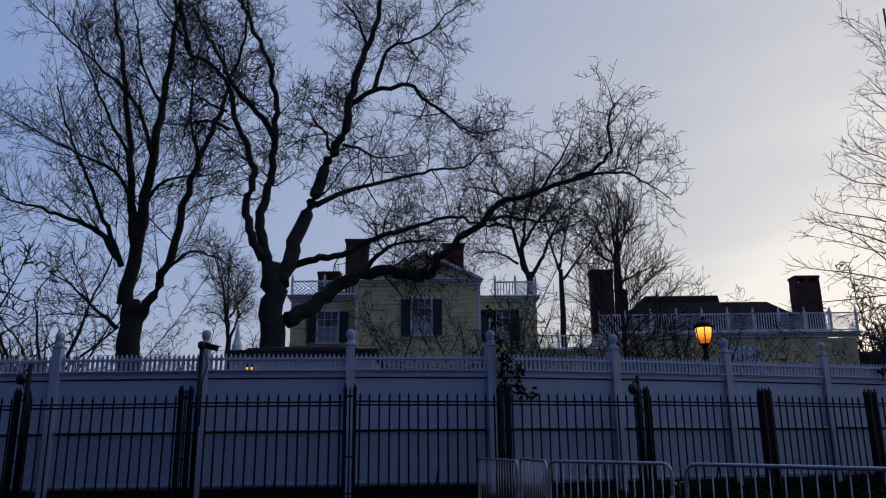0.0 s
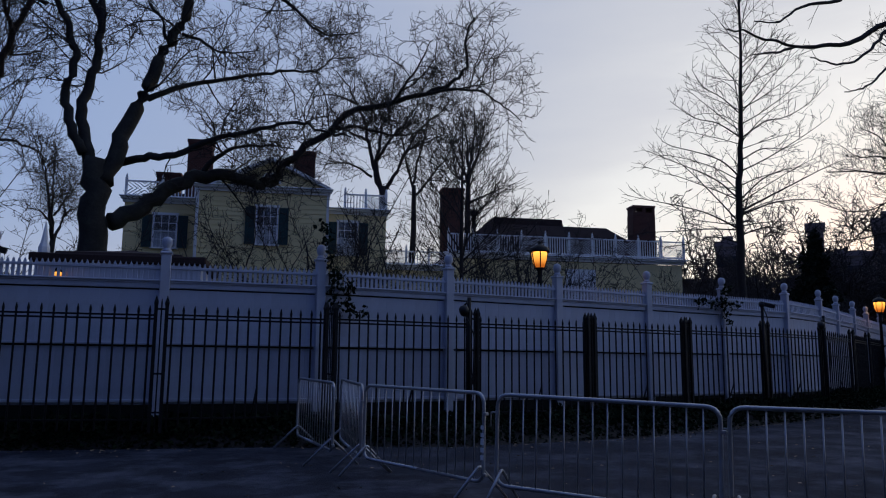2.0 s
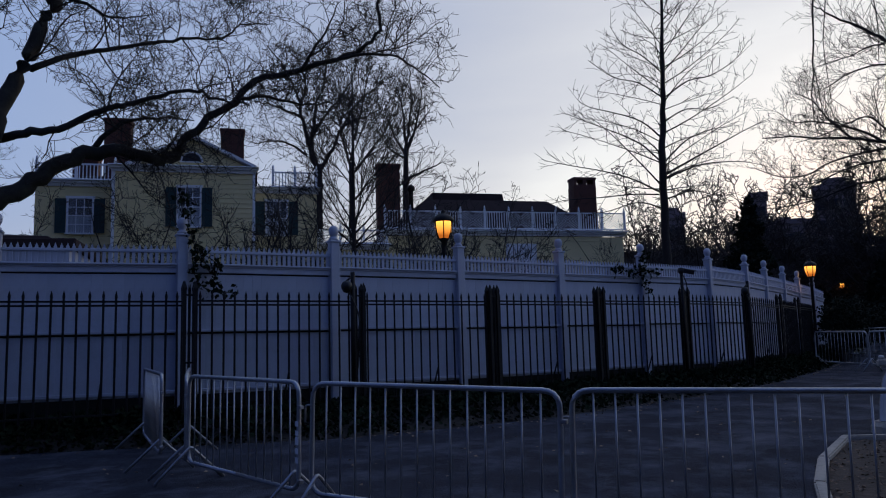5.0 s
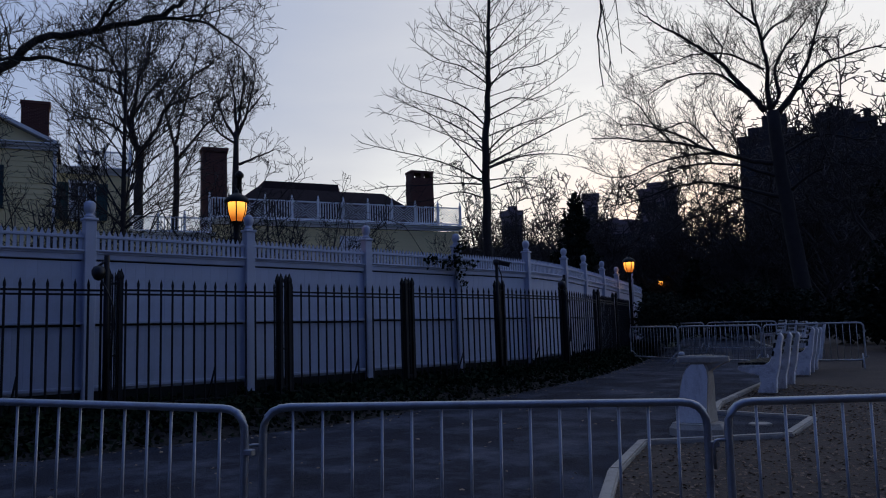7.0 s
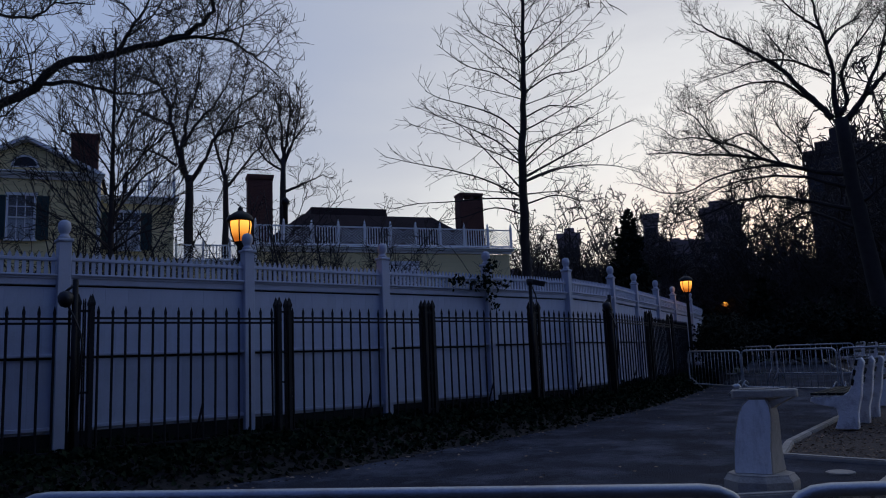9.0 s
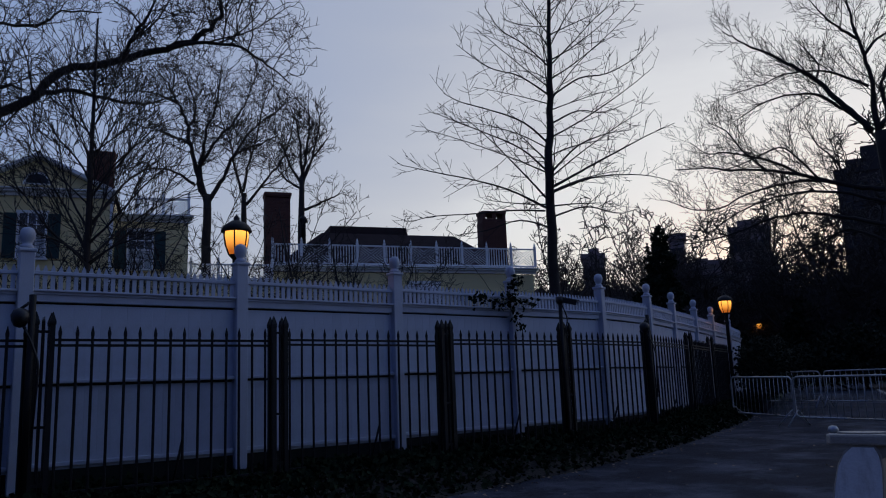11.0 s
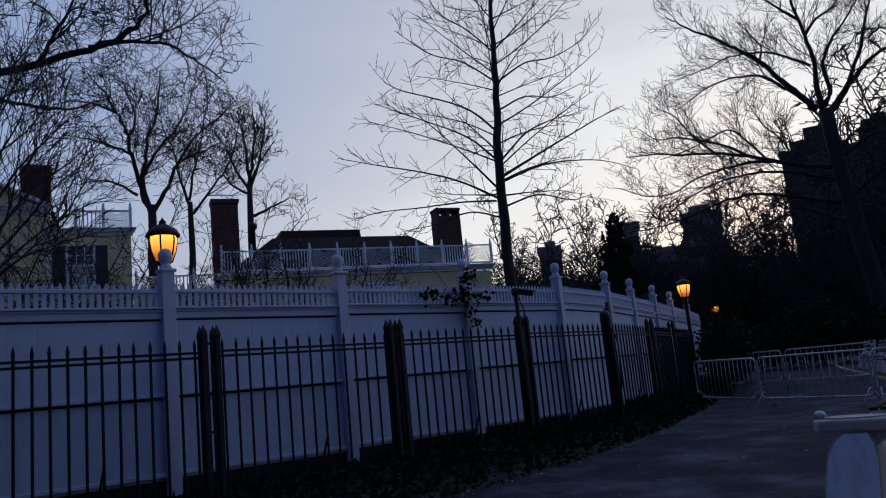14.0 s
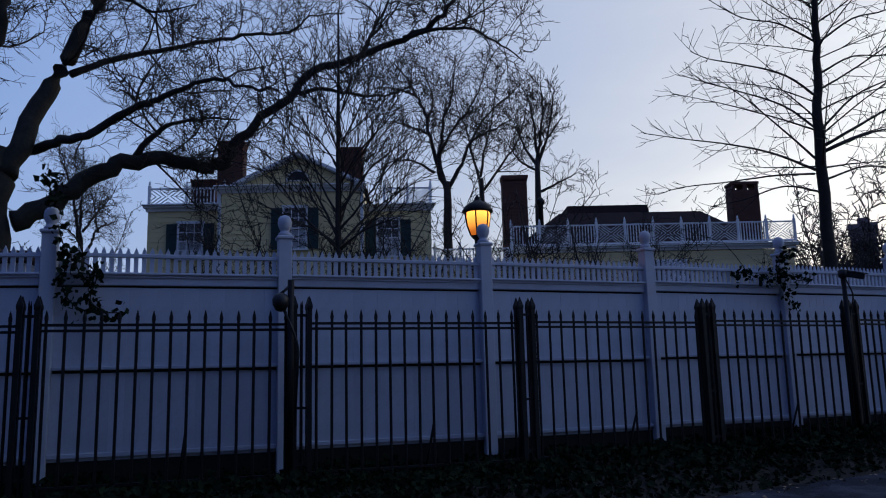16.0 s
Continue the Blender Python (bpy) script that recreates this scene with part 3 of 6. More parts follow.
def stand(ob, a, b):
    d = Vector(b) - Vector(a)
    za, zb = ground(*a) + 0.006, ground(*b) + 0.006
    ob.matrix_basis = Matrix.Translation((a[0], a[1], za)) @ Matrix.Rotation(math.atan2(d.y, d.x), 4, "Z") @ Matrix.Rotation(-math.atan2(zb - za, d.length), 4, "Y")
    return ob


BARS = [((0.54, 13.6), (1.0, 11.45)), ((1.18, 12.95), (1.32, 10.78)), ((1.35, 10.72), (2.38, 8.70)), ((2.47, 8.55), (4.03, 7.06)), ((4.12, 7.06), (6.12, 6.17)), ((6.21, 6.11), (8.25, 5.3)),
        ((18.6, 22.7), (18.15, 20.1)), ((18.15, 20.05), (18.6, 17.6)), ((18.65, 17.55), (20.1, 15.9)),
        ((22.3, 26.9), (23.4, 24.7)), ((23.45, 24.6), (24.4, 22.4))]
for i, (a, b) in enumerate(BARS):
    stand(barricade((Vector(b) - Vector(a)).length, i == 2), a, b)


# Park lamps.
def park_lamp(base, top, scale=1.0):
    ob = thing("street_lamp", Matrix.Translation(base), "black park lamp post with lit amber lantern", "street lamp", "park lamps")
    h = top - base[2]
    z = h - 0.72
    smooth(part("pole", lathe([(0.16, 0), (0.16, 0.25), (0.11, 0.32), (0.085, 0.6), (0.06, 0.75), (0.05, z - 0.3), (0.075, z - 0.26), (0.055, z - 0.2), (0.06, z), (0.11, z + 0.05), (0.12, z + 0.07)], 12), IRON, ob))
    glass = smooth(part("lantern_glass", lathe([(0.11, z + 0.07), (0.168, z + 0.22), (0.19, z + 0.36), (0.185, z + 0.44)], 12), AMBER, ob, "glowing amber glass"))
    glass.visible_shadow = False
    part("bulb", lathe([(0.02, z + 0.2), (0.05, z + 0.26), (0.055, z + 0.36), (0.02, z + 0.42)], 8), BULB, ob)
    rib = rod([(0.118, 0, z + 0.06), (0.176, 0, z + 0.22), (0.198, 0, z + 0.36), (0.193, 0, z + 0.45)], 0.013, 4)
    rib.materials.append(IRON)
    for i in range(6):
        hang("rib", rib, None, ob, m=Matrix.Rotation(math.pi * i / 3 + 0.3, 4, "Z"))
    smooth(part("hood", lathe([(0.235, z + 0.43), (0.24, z + 0.46), (0.2, z + 0.53), (0.13, z + 0.58), (0.07, z + 0.61), (0.045, z + 0.63), (0.05, z + 0.66), (0.02, z + 0.69), (0.008, z + 0.72)], 14), IRON, ob))
    lamp = new("lamp_light", bpy.data.lights.new("lamp_light", "POINT"))
    lamp.parent = ob
    lamp.location = (0, 0, z + 0.3)
    lamp.data.energy, lamp.data.color, lamp.data.shadow_soft_size = 14, (1.0, 0.45, 0.1), 0.08
    return ob


park_lamp((5.95, 18.1, ground(6, 18)), 4.28)
park_lamp((21.3, 26.0, ground(21, 26)), 4.12)
park_lamp((43.75, 50.87, ground(43, 51)), 5.45)


# Concrete drinking fountain.
f = thing("drinking_fountain", Matrix.Translation((9.92, 10.4, ground(9.92, 10.4))) @ Matrix.Rotation(radians(-58), 4, "Z") @ Matrix.Diagonal((0.9, 0.86, 0.92, 1)), "weathered concrete drinking fountain with flaking white front", "drinking fountain")
part("plinth", lathe([(0.375, 0), (0.375, 0.10), (0.335, 0.15), (0.33, 0.165)], 8, math.pi / 8), CONCRETE, f)
prof = [(-0.27, 0.16), (0.17, 0.16), (0.175, 0.4), (0.2, 0.6), (0.215, 0.74), (0.205, 0.85), (0.17, 0.92), (-0.02, 0.92), (-0.1, 0.86), (-0.16, 0.76), (-0.21, 0.6), (-0.25, 0.4)]
prof = [(x * 0.9 + 0.01, z) for x, z in prof]
ped = part("pedestal", prism(prof, -0.15, 0.18), CONCRETE, f)
for v in ped.data.vertices:
    if v.co.y > 0:
        v.co.y = 0.25 - 0.17 * (v.co.z - 0.16) / 0.76
        v.co.x += 0.05 * (0.92 - v.co.z)
edge = ped.modifiers.new("edge", "BEVEL")
edge.width, edge.segments = 0.02, 2
panel = [(x * 0.93 + 0.002, 0.17 + (z - 0.16) * 0.96) for x, z in prof]
part("painted_panel", prism(panel, -0.158, -0.14), FLAKE, f, "flaking white painted front")
slab = [(-0.16, -0.17), (0.24, -0.17), (0.44, -0.02), (0.44, 0.06), (0.24, 0.2), (-0.16, 0.2), (-0.21, 0.1), (-0.21, -0.08)]
bas = part("basin", prism(slab, 0.915, 1.0, "z"), CONCRETE, f)
edge = bas.modifiers.new("edge", "BEVEL")
edge.width, edge.segments = 0.018, 2
part("corbel", prism([(0.16, 0.78), (0.24, 0.84), (0.4, 0.918), (0.16, 0.918)], -0.11, 0.12), CONCRETE, f)
part("basin_rim", prism([(0.21 * math.cos(a / 10 * math.pi) + 0.07, 0.13 * math.sin(a / 10 * math.pi)) for a in range(20)], 0.998, 1.012, "z"), CONCRETE, f)
smooth(part("spout", lathe([(0.035, 1.0), (0.045, 1.03), (0.03, 1.055), (0.012, 1.06)], 10), STEEL, f, "small metal spout", Matrix.Translation((-0.17, 0.02, 0))))
part("drain_cover", lathe([(0.14, 0.004), (0.14, 0.02), (0.12, 0.028)], 16), CONCRETE, thing("drain_cover", Matrix.Translation((11.1, 10.6, ground(11.1, 10.6))), "round cast drain cover set in the asphalt pad", "drain cover"))


# Park benches with concrete ends and dark slats.
def bench(length=2.15):
    ob = thing("park_bench", Matrix.Identity(4), "park bench with whitewashed concrete supports and dark slats", "bench", "park benches")
    side = [(-0.1, 0.0), (0.2, 0.0), (0.22, 0.22), (0.28, 0.4), (0.33, 0.7), (0.37, 0.84), (0.33, 0.9), (0.27, 0.88), (0.25, 0.8), (0.2, 0.6), (0.12, 0.47), (0.02, 0.42), (-0.34, 0.41), (-0.36, 0.36), (-0.3, 0.32), (-0.06, 0.27), (-0.04, 0.15)]
    side = [(x * (0.98 if x > 0 else 1.15), z * 1.14) for x, z in side]
    sup = share(prism(side, -0.085, 0.085), "support")
    sup.materials.append(CHALK)
    for i in range(3):
        s = hang("support", sup, None, ob, "whitewashed concrete support", Matrix.Translation((0, length * (i - 1) / 2, 0)))
        b = s.modifiers.new("edge", "BEVEL")
        b.width, b.segments = 0.015, 2
    slat = share(boxed(-0.045, 0.045, -length / 2 - 0.1, length / 2 + 0.1, -0.018, 0.018, bevel=0.006), "slat")
    slat.materials.append(DARKWOOD)
    for i in range(4):
        hang("seat_slat", slat, None, ob, m=Matrix.Translation((-0.35 + i * 0.12, 0, 0.51)))
    for i in range(3):
        hang("back_slat", slat, None, ob, m=Matrix.Translation((0.185 + i * 0.037, 0, 0.67 + i * 0.14)) @ Matrix.Rotation(radians(-75), 4, "Y"))
    return ob


def set_bench(x, y, turn):
    b = bench()
    b.matrix_basis = Matrix.Translation((x, y, ground(x, y) + 0.004)) @ Matrix.Rotation(radians(turn), 4, "Z")


for x, y, turn in ((14.9, 13.84, -56), (18.3, 16.1, -54), (22.6, 19.5, -48), (24.6, 21.5, -45), (26.6, 23.6, -44), (28.6, 25.8, -43), (30.6, 28.1, -42)):
    set_bench(x, y, turn)


# Security cameras on the iron fence.
def security_camera(base, top, turn, drop=0.0):
    ob = thing("security_camera", Matrix.Translation(base) @ Matrix.Rotation(radians(turn), 4, "Z"), "black security camera on a pole at the iron fence", "security camera", "security cameras")
    hang("pole", rod([(0, 0, 0), (0, 0, top - base[2])], 0.035, 8), IRON, ob)
    z = top - base[2]
    smooth(part("mount", lathe([(0.03, z - 0.1), (0.07, z - 0.06), (0.07, z + 0.03), (0.02, z + 0.05)], 10), BLACK, ob))
    c = part("housing", boxed(0.0, 0.27, -0.042, 0.042, -0.042, 0.042, bevel=0.012), BLACK, ob)
    c.matrix_basis = Matrix.Translation((0.02, 0, z - 0.02)) @ Matrix.Rotation(radians(14 + drop), 4, "Y")
    hood = part("hood", boxed(-0.02, 0.31, -0.05, 0.05, 0.042, 0.054, bevel=0.004), BLACK, c)
    hang("cable", rod(bend([(0.03, 0.04, z - 0.1), (0.12, 0.03, z - 0.35), (0.04, 0.03, z - 0.6), (0.04, 0.03, z - 1.4)], 0.1, 4), 0.012, 5), BLACK, ob)
    return ob


def dome_camera(base, top):
    ob = thing("security_camera", Matrix.Translation(base), "black dome security camera bracketed to a pole at the iron fence", "security camera", "security cameras")
    z = top - base[2]
    hang("pole", rod([(0, 0, 0), (0, 0, z)], 0.038, 8), IRON, ob)
    hang("bracket", rod([(0, 0, z - 0.06), (-0.11, -0.04, z - 0.16)], 0.018, 6), BLACK, ob)
    smooth(part("dome", lathe([(0.01, z - 0.3), (0.06, z - 0.28), (0.09, z - 0.22), (0.095, z - 0.16), (0.07, z - 0.11), (0.03, z - 0.09)], 12), BLACK, ob, "", Matrix.Translation((-0.105, -0.04, -0.06))))
    hang("cable", rod(bend([(-0.1, -0.03, z - 0.28), (0.03, -0.05, z - 0.55), (0.1, -0.05, z - 0.75), (0.06, -0.05, z - 1.6)], 0.1, 4), 0.014, 5), BLACK, ob)
    return ob


security_camera((11.32, 17.74, 0.5), 2.90, -28)
dome_camera((3.62, 15.08, 0.5), 2.62)
dome_camera((13.85, 19.0, 0.5), 2.74)
security_camera((-4.25, 13.78, 0.5), 3.12, 5)
dome_camera((-7.2, 13.75, 0.5), 2.80)


# Vines on the fence.
def vine(x, y, z, turn, seed, paths):
    r = random.Random(seed)
    ob = thing("ivy_vine", Matrix.Translation((x, y, z)) @ Matrix.Rotation(radians(turn), 4, "Z"), "dark ivy vine trailing over the white fence", "ivy vine", "ivy vines")
    spots, t = [], Tubes()
    for line in paths:
        pts = spline([(px, -0.06, pz) for px, pz in line], 5)
        t.add(pts, [0.008] * len(pts), 4)
        for p in pts:
            for _ in range(5):
                spots.append(p + Vector((r.gauss(0, 0.05), r.uniform(-0.05, 0.02), r.gauss(0, 0.05))))
    hang("stem", t.mesh("stem"), TWIG, ob)
    leaves("foliage", r, spots, 0.085, IVY, ob, None, 0.2)
    return ob


vine(0.87, 15.12, 0.0, 10, 3, [[(0.12, 3.3), (0.2, 3.05), (0.3, 2.9), (0.45, 2.6)], [(0.3, 2.95), (0.55, 2.75), (0.5, 2.45), (0.7, 2.28)], [(0.25, 2.9), (0.2, 2.6), (0.4, 2.35), (0.85, 2.3)], [(0.0, 3.55), (0.1, 3.75), (-0.05, 3.9)]])
vine(10.79, 18.5, 0.04, 21, 4, [[(0.1, 2.4), (-0.1, 2.7), (-0.2, 2.95), (-0.05, 3.2), (0.1, 3.3)], [(-0.2, 2.95), (-0.5, 2.85), (-0.9, 2.95), (-1.0, 2.85)], [(-0.1, 3.0), (0.2, 2.85), (0.5, 2.9)]])


DARKGLASS = mat("dark_window", (0.02, 0.022, 0.028), 0.5, vary=0.3)


# Mansion: clapboard walls, sash windows with shutters, balustrades, chimneys.
CLAP = 0.27


def clapboards(parent, x0, x1, z0, z1):
    """Courses of overlapping boards on a front that faces -y."""
    me = share(prism([(x0, 0.0), (x1, 0.0), (x1, CLAP + 0.02), (x0, CLAP + 0.02)], -0.045, -0.005), "clapboard")
    for v in me.vertices:
        if v.co.z > 0.1 and v.co.y < -0.02:
            v.co.y = -0.012
    me.materials.append(YELLOW)
    n = int((z1 - z0) / CLAP)
    for i in range(n):
        hang("clapboard", me, None, parent, m=Matrix.Translation((0, 0, z1 - CLAP * (i + 1))))


def sash_window(parent, x, z, w, h, shutters=True):
    """A sash window in a front that faces -y; x, z: the middle of its sill."""
    win = thing("window", Matrix.Translation((x, -0.1, z)), "white sash window with net curtain", "")
    win.parent = parent
    fr = bmesh.new()
    for a in ((-w / 2 - 0.09, -w / 2, 0, h), (w / 2, w / 2 + 0.09, 0, h), (-w / 2 - 0.14, w / 2 + 0.14, h, h + 0.14), (-w / 2, w / 2, h / 2 - 0.03, h / 2 + 0.03)):
        box(fr, a[0], a[1], -0.06, 0.05, a[2], a[3])
    part("frame", fr, TRIM, win)
    part("sill", boxed(-w / 2 - 0.16, w / 2 + 0.16, -0.11, 0.05, -0.08, 0.0, bevel=0.01), TRIM, win)
    for i in range(1, 3):
        part("glazing_bar", boxed(-w / 2 + w * i / 3 - 0.018, -w / 2 + w * i / 3 + 0.018, -0.035, 0.0, 0, h), TRIM, win)
    for i in (1, 3):
        part("glazing_bar", boxed(-w / 2, w / 2, -0.03, -0.002, h * i / 4 - 0.018, h * i / 4 + 0.018), TRIM, win)
    part("pane", boxed(-w / 2, w / 2, 0.0, 0.008, 0, h), GLASS, win).visible_shadow = False
    cur = bmesh.new()
    cols = [(cur.verts.new((-w / 2 + w * i / 24, 0.025 + 0.006 * math.sin(i * 1.9), 0)), cur.verts.new((-w / 2 + w * i / 24, 0.025 + 0.006 * math.sin(i * 1.9), h * 0.52))) for i in range(25)]
    for a, b in zip(cols, cols[1:]):
        cur.faces.new((a[0], b[0], b[1], a[1]))
    part("curtain", cur, CURTAIN, win)
    # Dark sheet stands in for the trees' reflection in the upper sash.
    part("dark_interior", boxed(-w / 2, w / 2, 0.036, 0.05, 0, h), DARKGLASS, win)
    if shutters:
        for s in (-1, 1):
            sh = bmesh.new()
            c = s * (w / 2 + 0.09 + 0.3)
            box(sh, c - 0.27, c + 0.27, -0.03, 0.0, 0, h)
            for a, b in ((0, 0.1), (h / 2 - 0.05, h / 2 + 0.05), (h - 0.1, h)):
                box(sh, c - 0.27, c + 0.27, -0.05, -0.028, a, b)
            for e in (-0.27, 0.2):
                box(sh, c + e, c + e + 0.07, -0.052, -0.03, 0, h)
            for i in range(int(h / 0.09)):
                box(sh, c - 0.2, c + 0.2, -0.042, -0.028, 0.03 + i * 0.09, 0.085 + i * 0.09)
            part("shutter", sh, GREEN, win, "dark green louvred shutter")
    return win


def balustrade(parent, x0, x1, y, z, h, bays, first=0):
    """A white roof railing: bays of spindles and of fretwork by turns, between posts."""
    w = (x1 - x0) / bays
    rail = bmesh.new()
    box(rail, x0, x1, y - 0.05, y + 0.05, z + h - 0.08, z + h)
    box(rail, x0, x1, y - 0.05, y + 0.05, z, z + 0.1)
    part("rail", rail, TRIM, parent)
    post = share(boxed(-0.07, 0.07, -0.07, 0.07, 0, h + 0.1), "baluster_post")
    top = share(lathe([(0.1, h + 0.1), (0.1, h + 0.13), (0.04, h + 0.17), (0.075, h + 0.24), (0.05, h + 0.32), (0.01, h + 0.42)], 8), "urn")
    spindle = share(boxed(-0.028, 0.028, -0.025, 0.025, 0.1, h - 0.08), "spindle")
    fret = share(boxed(-0.5, 0.5, -0.5, 0.5, -0.5, 0.5), "fret_bar")
    for me in (spindle, fret):
        me.materials.append(TRIM)
    post.materials.append(TRIM)
    top.materials.append(TRIM)
    for i in range(bays + 1):
        p = hang("baluster_post", post, None, parent, m=Matrix.Translation((x0 + w * i, y, z)))
        hang("finial", top, None, p)
    for i in range(bays):
        a, b = x0 + w * i + 0.07, x0 + w * (i + 1) - 0.07
        if (i + first) % 2:
            n = max(3, int((b - a) / 0.17))
            for k in range(n):
                hang("spindle", spindle, None, parent, m=Matrix.Translation((a + (b - a) * (k + 0.5) / n, y, z)))
        else:
            cx, cz, hw, hh = (a + b) / 2, z + h / 2 + 0.01, (b - a) / 2, (h - 0.18) / 2
            lines = []
            for s in (-1, 1):
                for up in (-1, 1):
                    for c in (-0.42, -0.14, 0.14, 0.42, 0.7):
                        u0, u1 = max(0.0, c * hw), min(hw, c * hw + 1.35 * hh)
                        v0, v1 = (u0 - c * hw) / 1.35, (u1 - c * hw) / 1.35
                        if u1 - u0 > 0.1:
                            lines.append(((cx + s * u0, cz + up * v0), (cx + s * u1, cz + up * v1)))
            for (ax, az_), (bx, bz) in lines:
                d = Vector((bx - ax, 0, bz - az_))
                if d.length < 0.05:
                    continue
                m = Matrix.Translation(((ax + bx) / 2, y, (az_ + bz) / 2)) @ Matrix.Rotation(-math.atan2(d.z, d.x), 4, "Y") @ Matrix.Diagonal((d.length, 0.04, 0.042, 1))
                hang("fret_bar", fret, None, parent, m=m)


def chimney(parent, x, y, w, d, z0, z1, vents=False):
    """A brick stack with projecting courses at its head."""
    ch = thing("chimney", Matrix.Translation((x, y, 0)), "dark red brick chimney", "")
    ch.parent = parent
    if vents:
        part("core", boxed(-w / 2 + 0.02, w / 2 - 0.02, -d / 2 + 0.02, d / 2 - 0.02, z0, z1 - 0.75), MORTAR, ch)
    else:
        part("core", boxed(-w / 2 + 0.02, w / 2 - 0.02, -d / 2 + 0.02, d / 2 - 0.02, z0, z1 - 0.2), MORTAR, ch)
    bm = bmesh.new()
    z, row = z0, 0
    top = z1 - (0.75 if vents else 0.35)
    while z < top:
        n = max(2, round(w / 0.25))
        for sy in (-1, 1):
            for k in range(n + 1):
                a = -w / 2 + w * (k - 0.5 * (row % 2)) / n
                b = a + w / n
                a, b = max(a, -w / 2), min(b, w / 2)
                if b - a > 0.05:
                    box(bm, a + 0.006, b - 0.006, sy * d / 2 - 0.05, sy * d / 2 + 0.02, z, z + 0.075)
        for sx in (-1, 1):
            n2 = max(2, round(d / 0.25))
            for k in range(n2):
                box(bm, sx * w / 2 - 0.04, sx * w / 2 + 0.018, -d / 2 + d * k / n2 + 0.006, -d / 2 + d * (k + 1) / n2 - 0.006, z, z + 0.075)
        z += 0.087
        row += 1
    tagged(part("brickwork", bm, BRICK, ch), kind="stuff")
    cap = bmesh.new()
    if vents:
        for a, b in ((-w / 2, -w / 2 + 0.22), (-0.14, 0.14), (w / 2 - 0.22, w / 2)):
            box(cap, a, b, -d / 2, d / 2, top, z1 - 0.2)
        box(cap, -w / 2 + 0.2, w / 2 - 0.2, -d / 2 + 0.02, d / 2 - 0.02, top, top + 0.2)
        box(cap, -w / 2 - 0.06, w / 2 + 0.06, -d / 2 - 0.06, d / 2 + 0.06, z1 - 0.2, z1, bevel=0.03)
    else:
        box(cap, -w / 2 - 0.05, w / 2 + 0.05, -d / 2 - 0.05, d / 2 + 0.05, z1 - 0.36, z1 - 0.2)
        box(cap, -w / 2 - 0.1, w / 2 + 0.1, -d / 2 - 0.1, d / 2 + 0.1, z1 - 0.2, z1, bevel=0.02)
    part("cap", cap, BRICK, ch)


def cornice(parent, x0, x1, y, z):
    bm = bmesh.new()
    box(bm, x0, x1, y - 0.12, y + 0.1, z - 0.35, z - 0.2)
    box(bm, x0 - 0.1, x1 + 0.1, y - 0.3, y + 0.1, z - 0.2, z - 0.08, bevel=0.03)
    box(bm, x0 - 0.16, x1 + 0.16, y - 0.42, y + 0.1, z - 0.08, z, bevel=0.03)
    part("cornice", bm, TRIM, parent)


# Main house. Its own frame: x along the front, y back from it.
house = thing("mansion", Matrix.Translation((0, 46, 0)), "pale yellow clapboard mansion with green shutters and white trim", "house")
base = ground(0, 46)
front = part("wall", boxed(-5.4, 1.95, 0, 9, base, 11.4), YELLOW, house)
clapboards(front, -5.4, 1.95, 5.5, 11.15)
cornice(house, -5.5, 2.05, 0, 11.55)
cm = part("side_trim", boxed(-5.46, -5.3, -0.06, 0.1, base, 11.2), TRIM, house)
part("corner_trim", boxed(1.85, 2.0, -0.06, 0.1, base, 11.2), TRIM, house)
wl_ = part("wall", boxed(-9.6, -5.4, 1.6, 9, base, 10.75), YELLOW, house)
left = thing("wing_front", Matrix.Translation((0, 1.6, 0)), "", "")
left.parent = house
clapboards(left, -9.6, -5.4, 5.5, 10.6)
cornice(house, -9.7, -5.5, 1.6, 11.0)
wr = part("wall", boxed(1.95, 5.5, 1.6, 9, base, 10.55), YELLOW, house)
right = thing("wing_front", Matrix.Translation((0, 1.6, 0)), "", "")
right.parent = house
clapboards(right, 1.95, 5.5, 5.5, 10.4)
cornice(house, 2.05, 5.6, 1.6, 10.8)
# Pediment with a lunette.
ped = [(-4.3, 11.6), (1.6, 11.6), (-1.35, 13.05)]
part("pediment", prism(ped, 0.02, 0.3), YELLOW, house)
rk = bmesh.new()
for s in (-1, 1):
    d = Vector((2.95 + 0.4, 0, -1.45 - 0.2))
    m = Matrix.Translation((-1.35 + s * d.x / 2, -0.1, 13.2 + d.z / 2)) @ Matrix.Rotation(s * math.atan2(-d.z, d.x), 4, "Y") @ Matrix.Diagonal((d.length + 0.1, 0.6, 0.16, 1))
    bmesh.ops.create_cube(rk, size=1, matrix=m)
part("raking_cornice", rk, TRIM, house)
roof = bmesh.new()
v = [roof.verts.new(p) for p in ((-4.8, 0.2, 11.55), (2.1, 0.2, 11.55), (-1.35, 0.2, 13.2), (-4.8, 9, 11.55), (2.1, 9, 11.55), (-1.35, 9, 13.2))]
for q in ((0, 2, 5, 3), (1, 4, 5, 2), (0, 1, 2), (3, 5, 4)):
    roof.faces.new([v[i] for i in q])
part("roof", roof, SLATE, house)
for x0, x1, zt in ((-9.3, -5.4, 12.0), (1.95, 5.2, 11.6)):
    hip = bmesh.new()
    k = [hip.verts.new(p) for p in ((x0, 2, 10.95), (x1, 2, 10.95), (x1, 9, 10.95), (x0, 9, 10.95), (x0 + 1.5, 5, zt), (x1, 5, zt))]
    for q in ((0, 1, 5, 4), (1, 2, 5), (2, 3, 4, 5), (3, 0, 4)):
        hip.faces.new([k[i] for i in q])
    part("wing_roof", hip, SLATE, house)
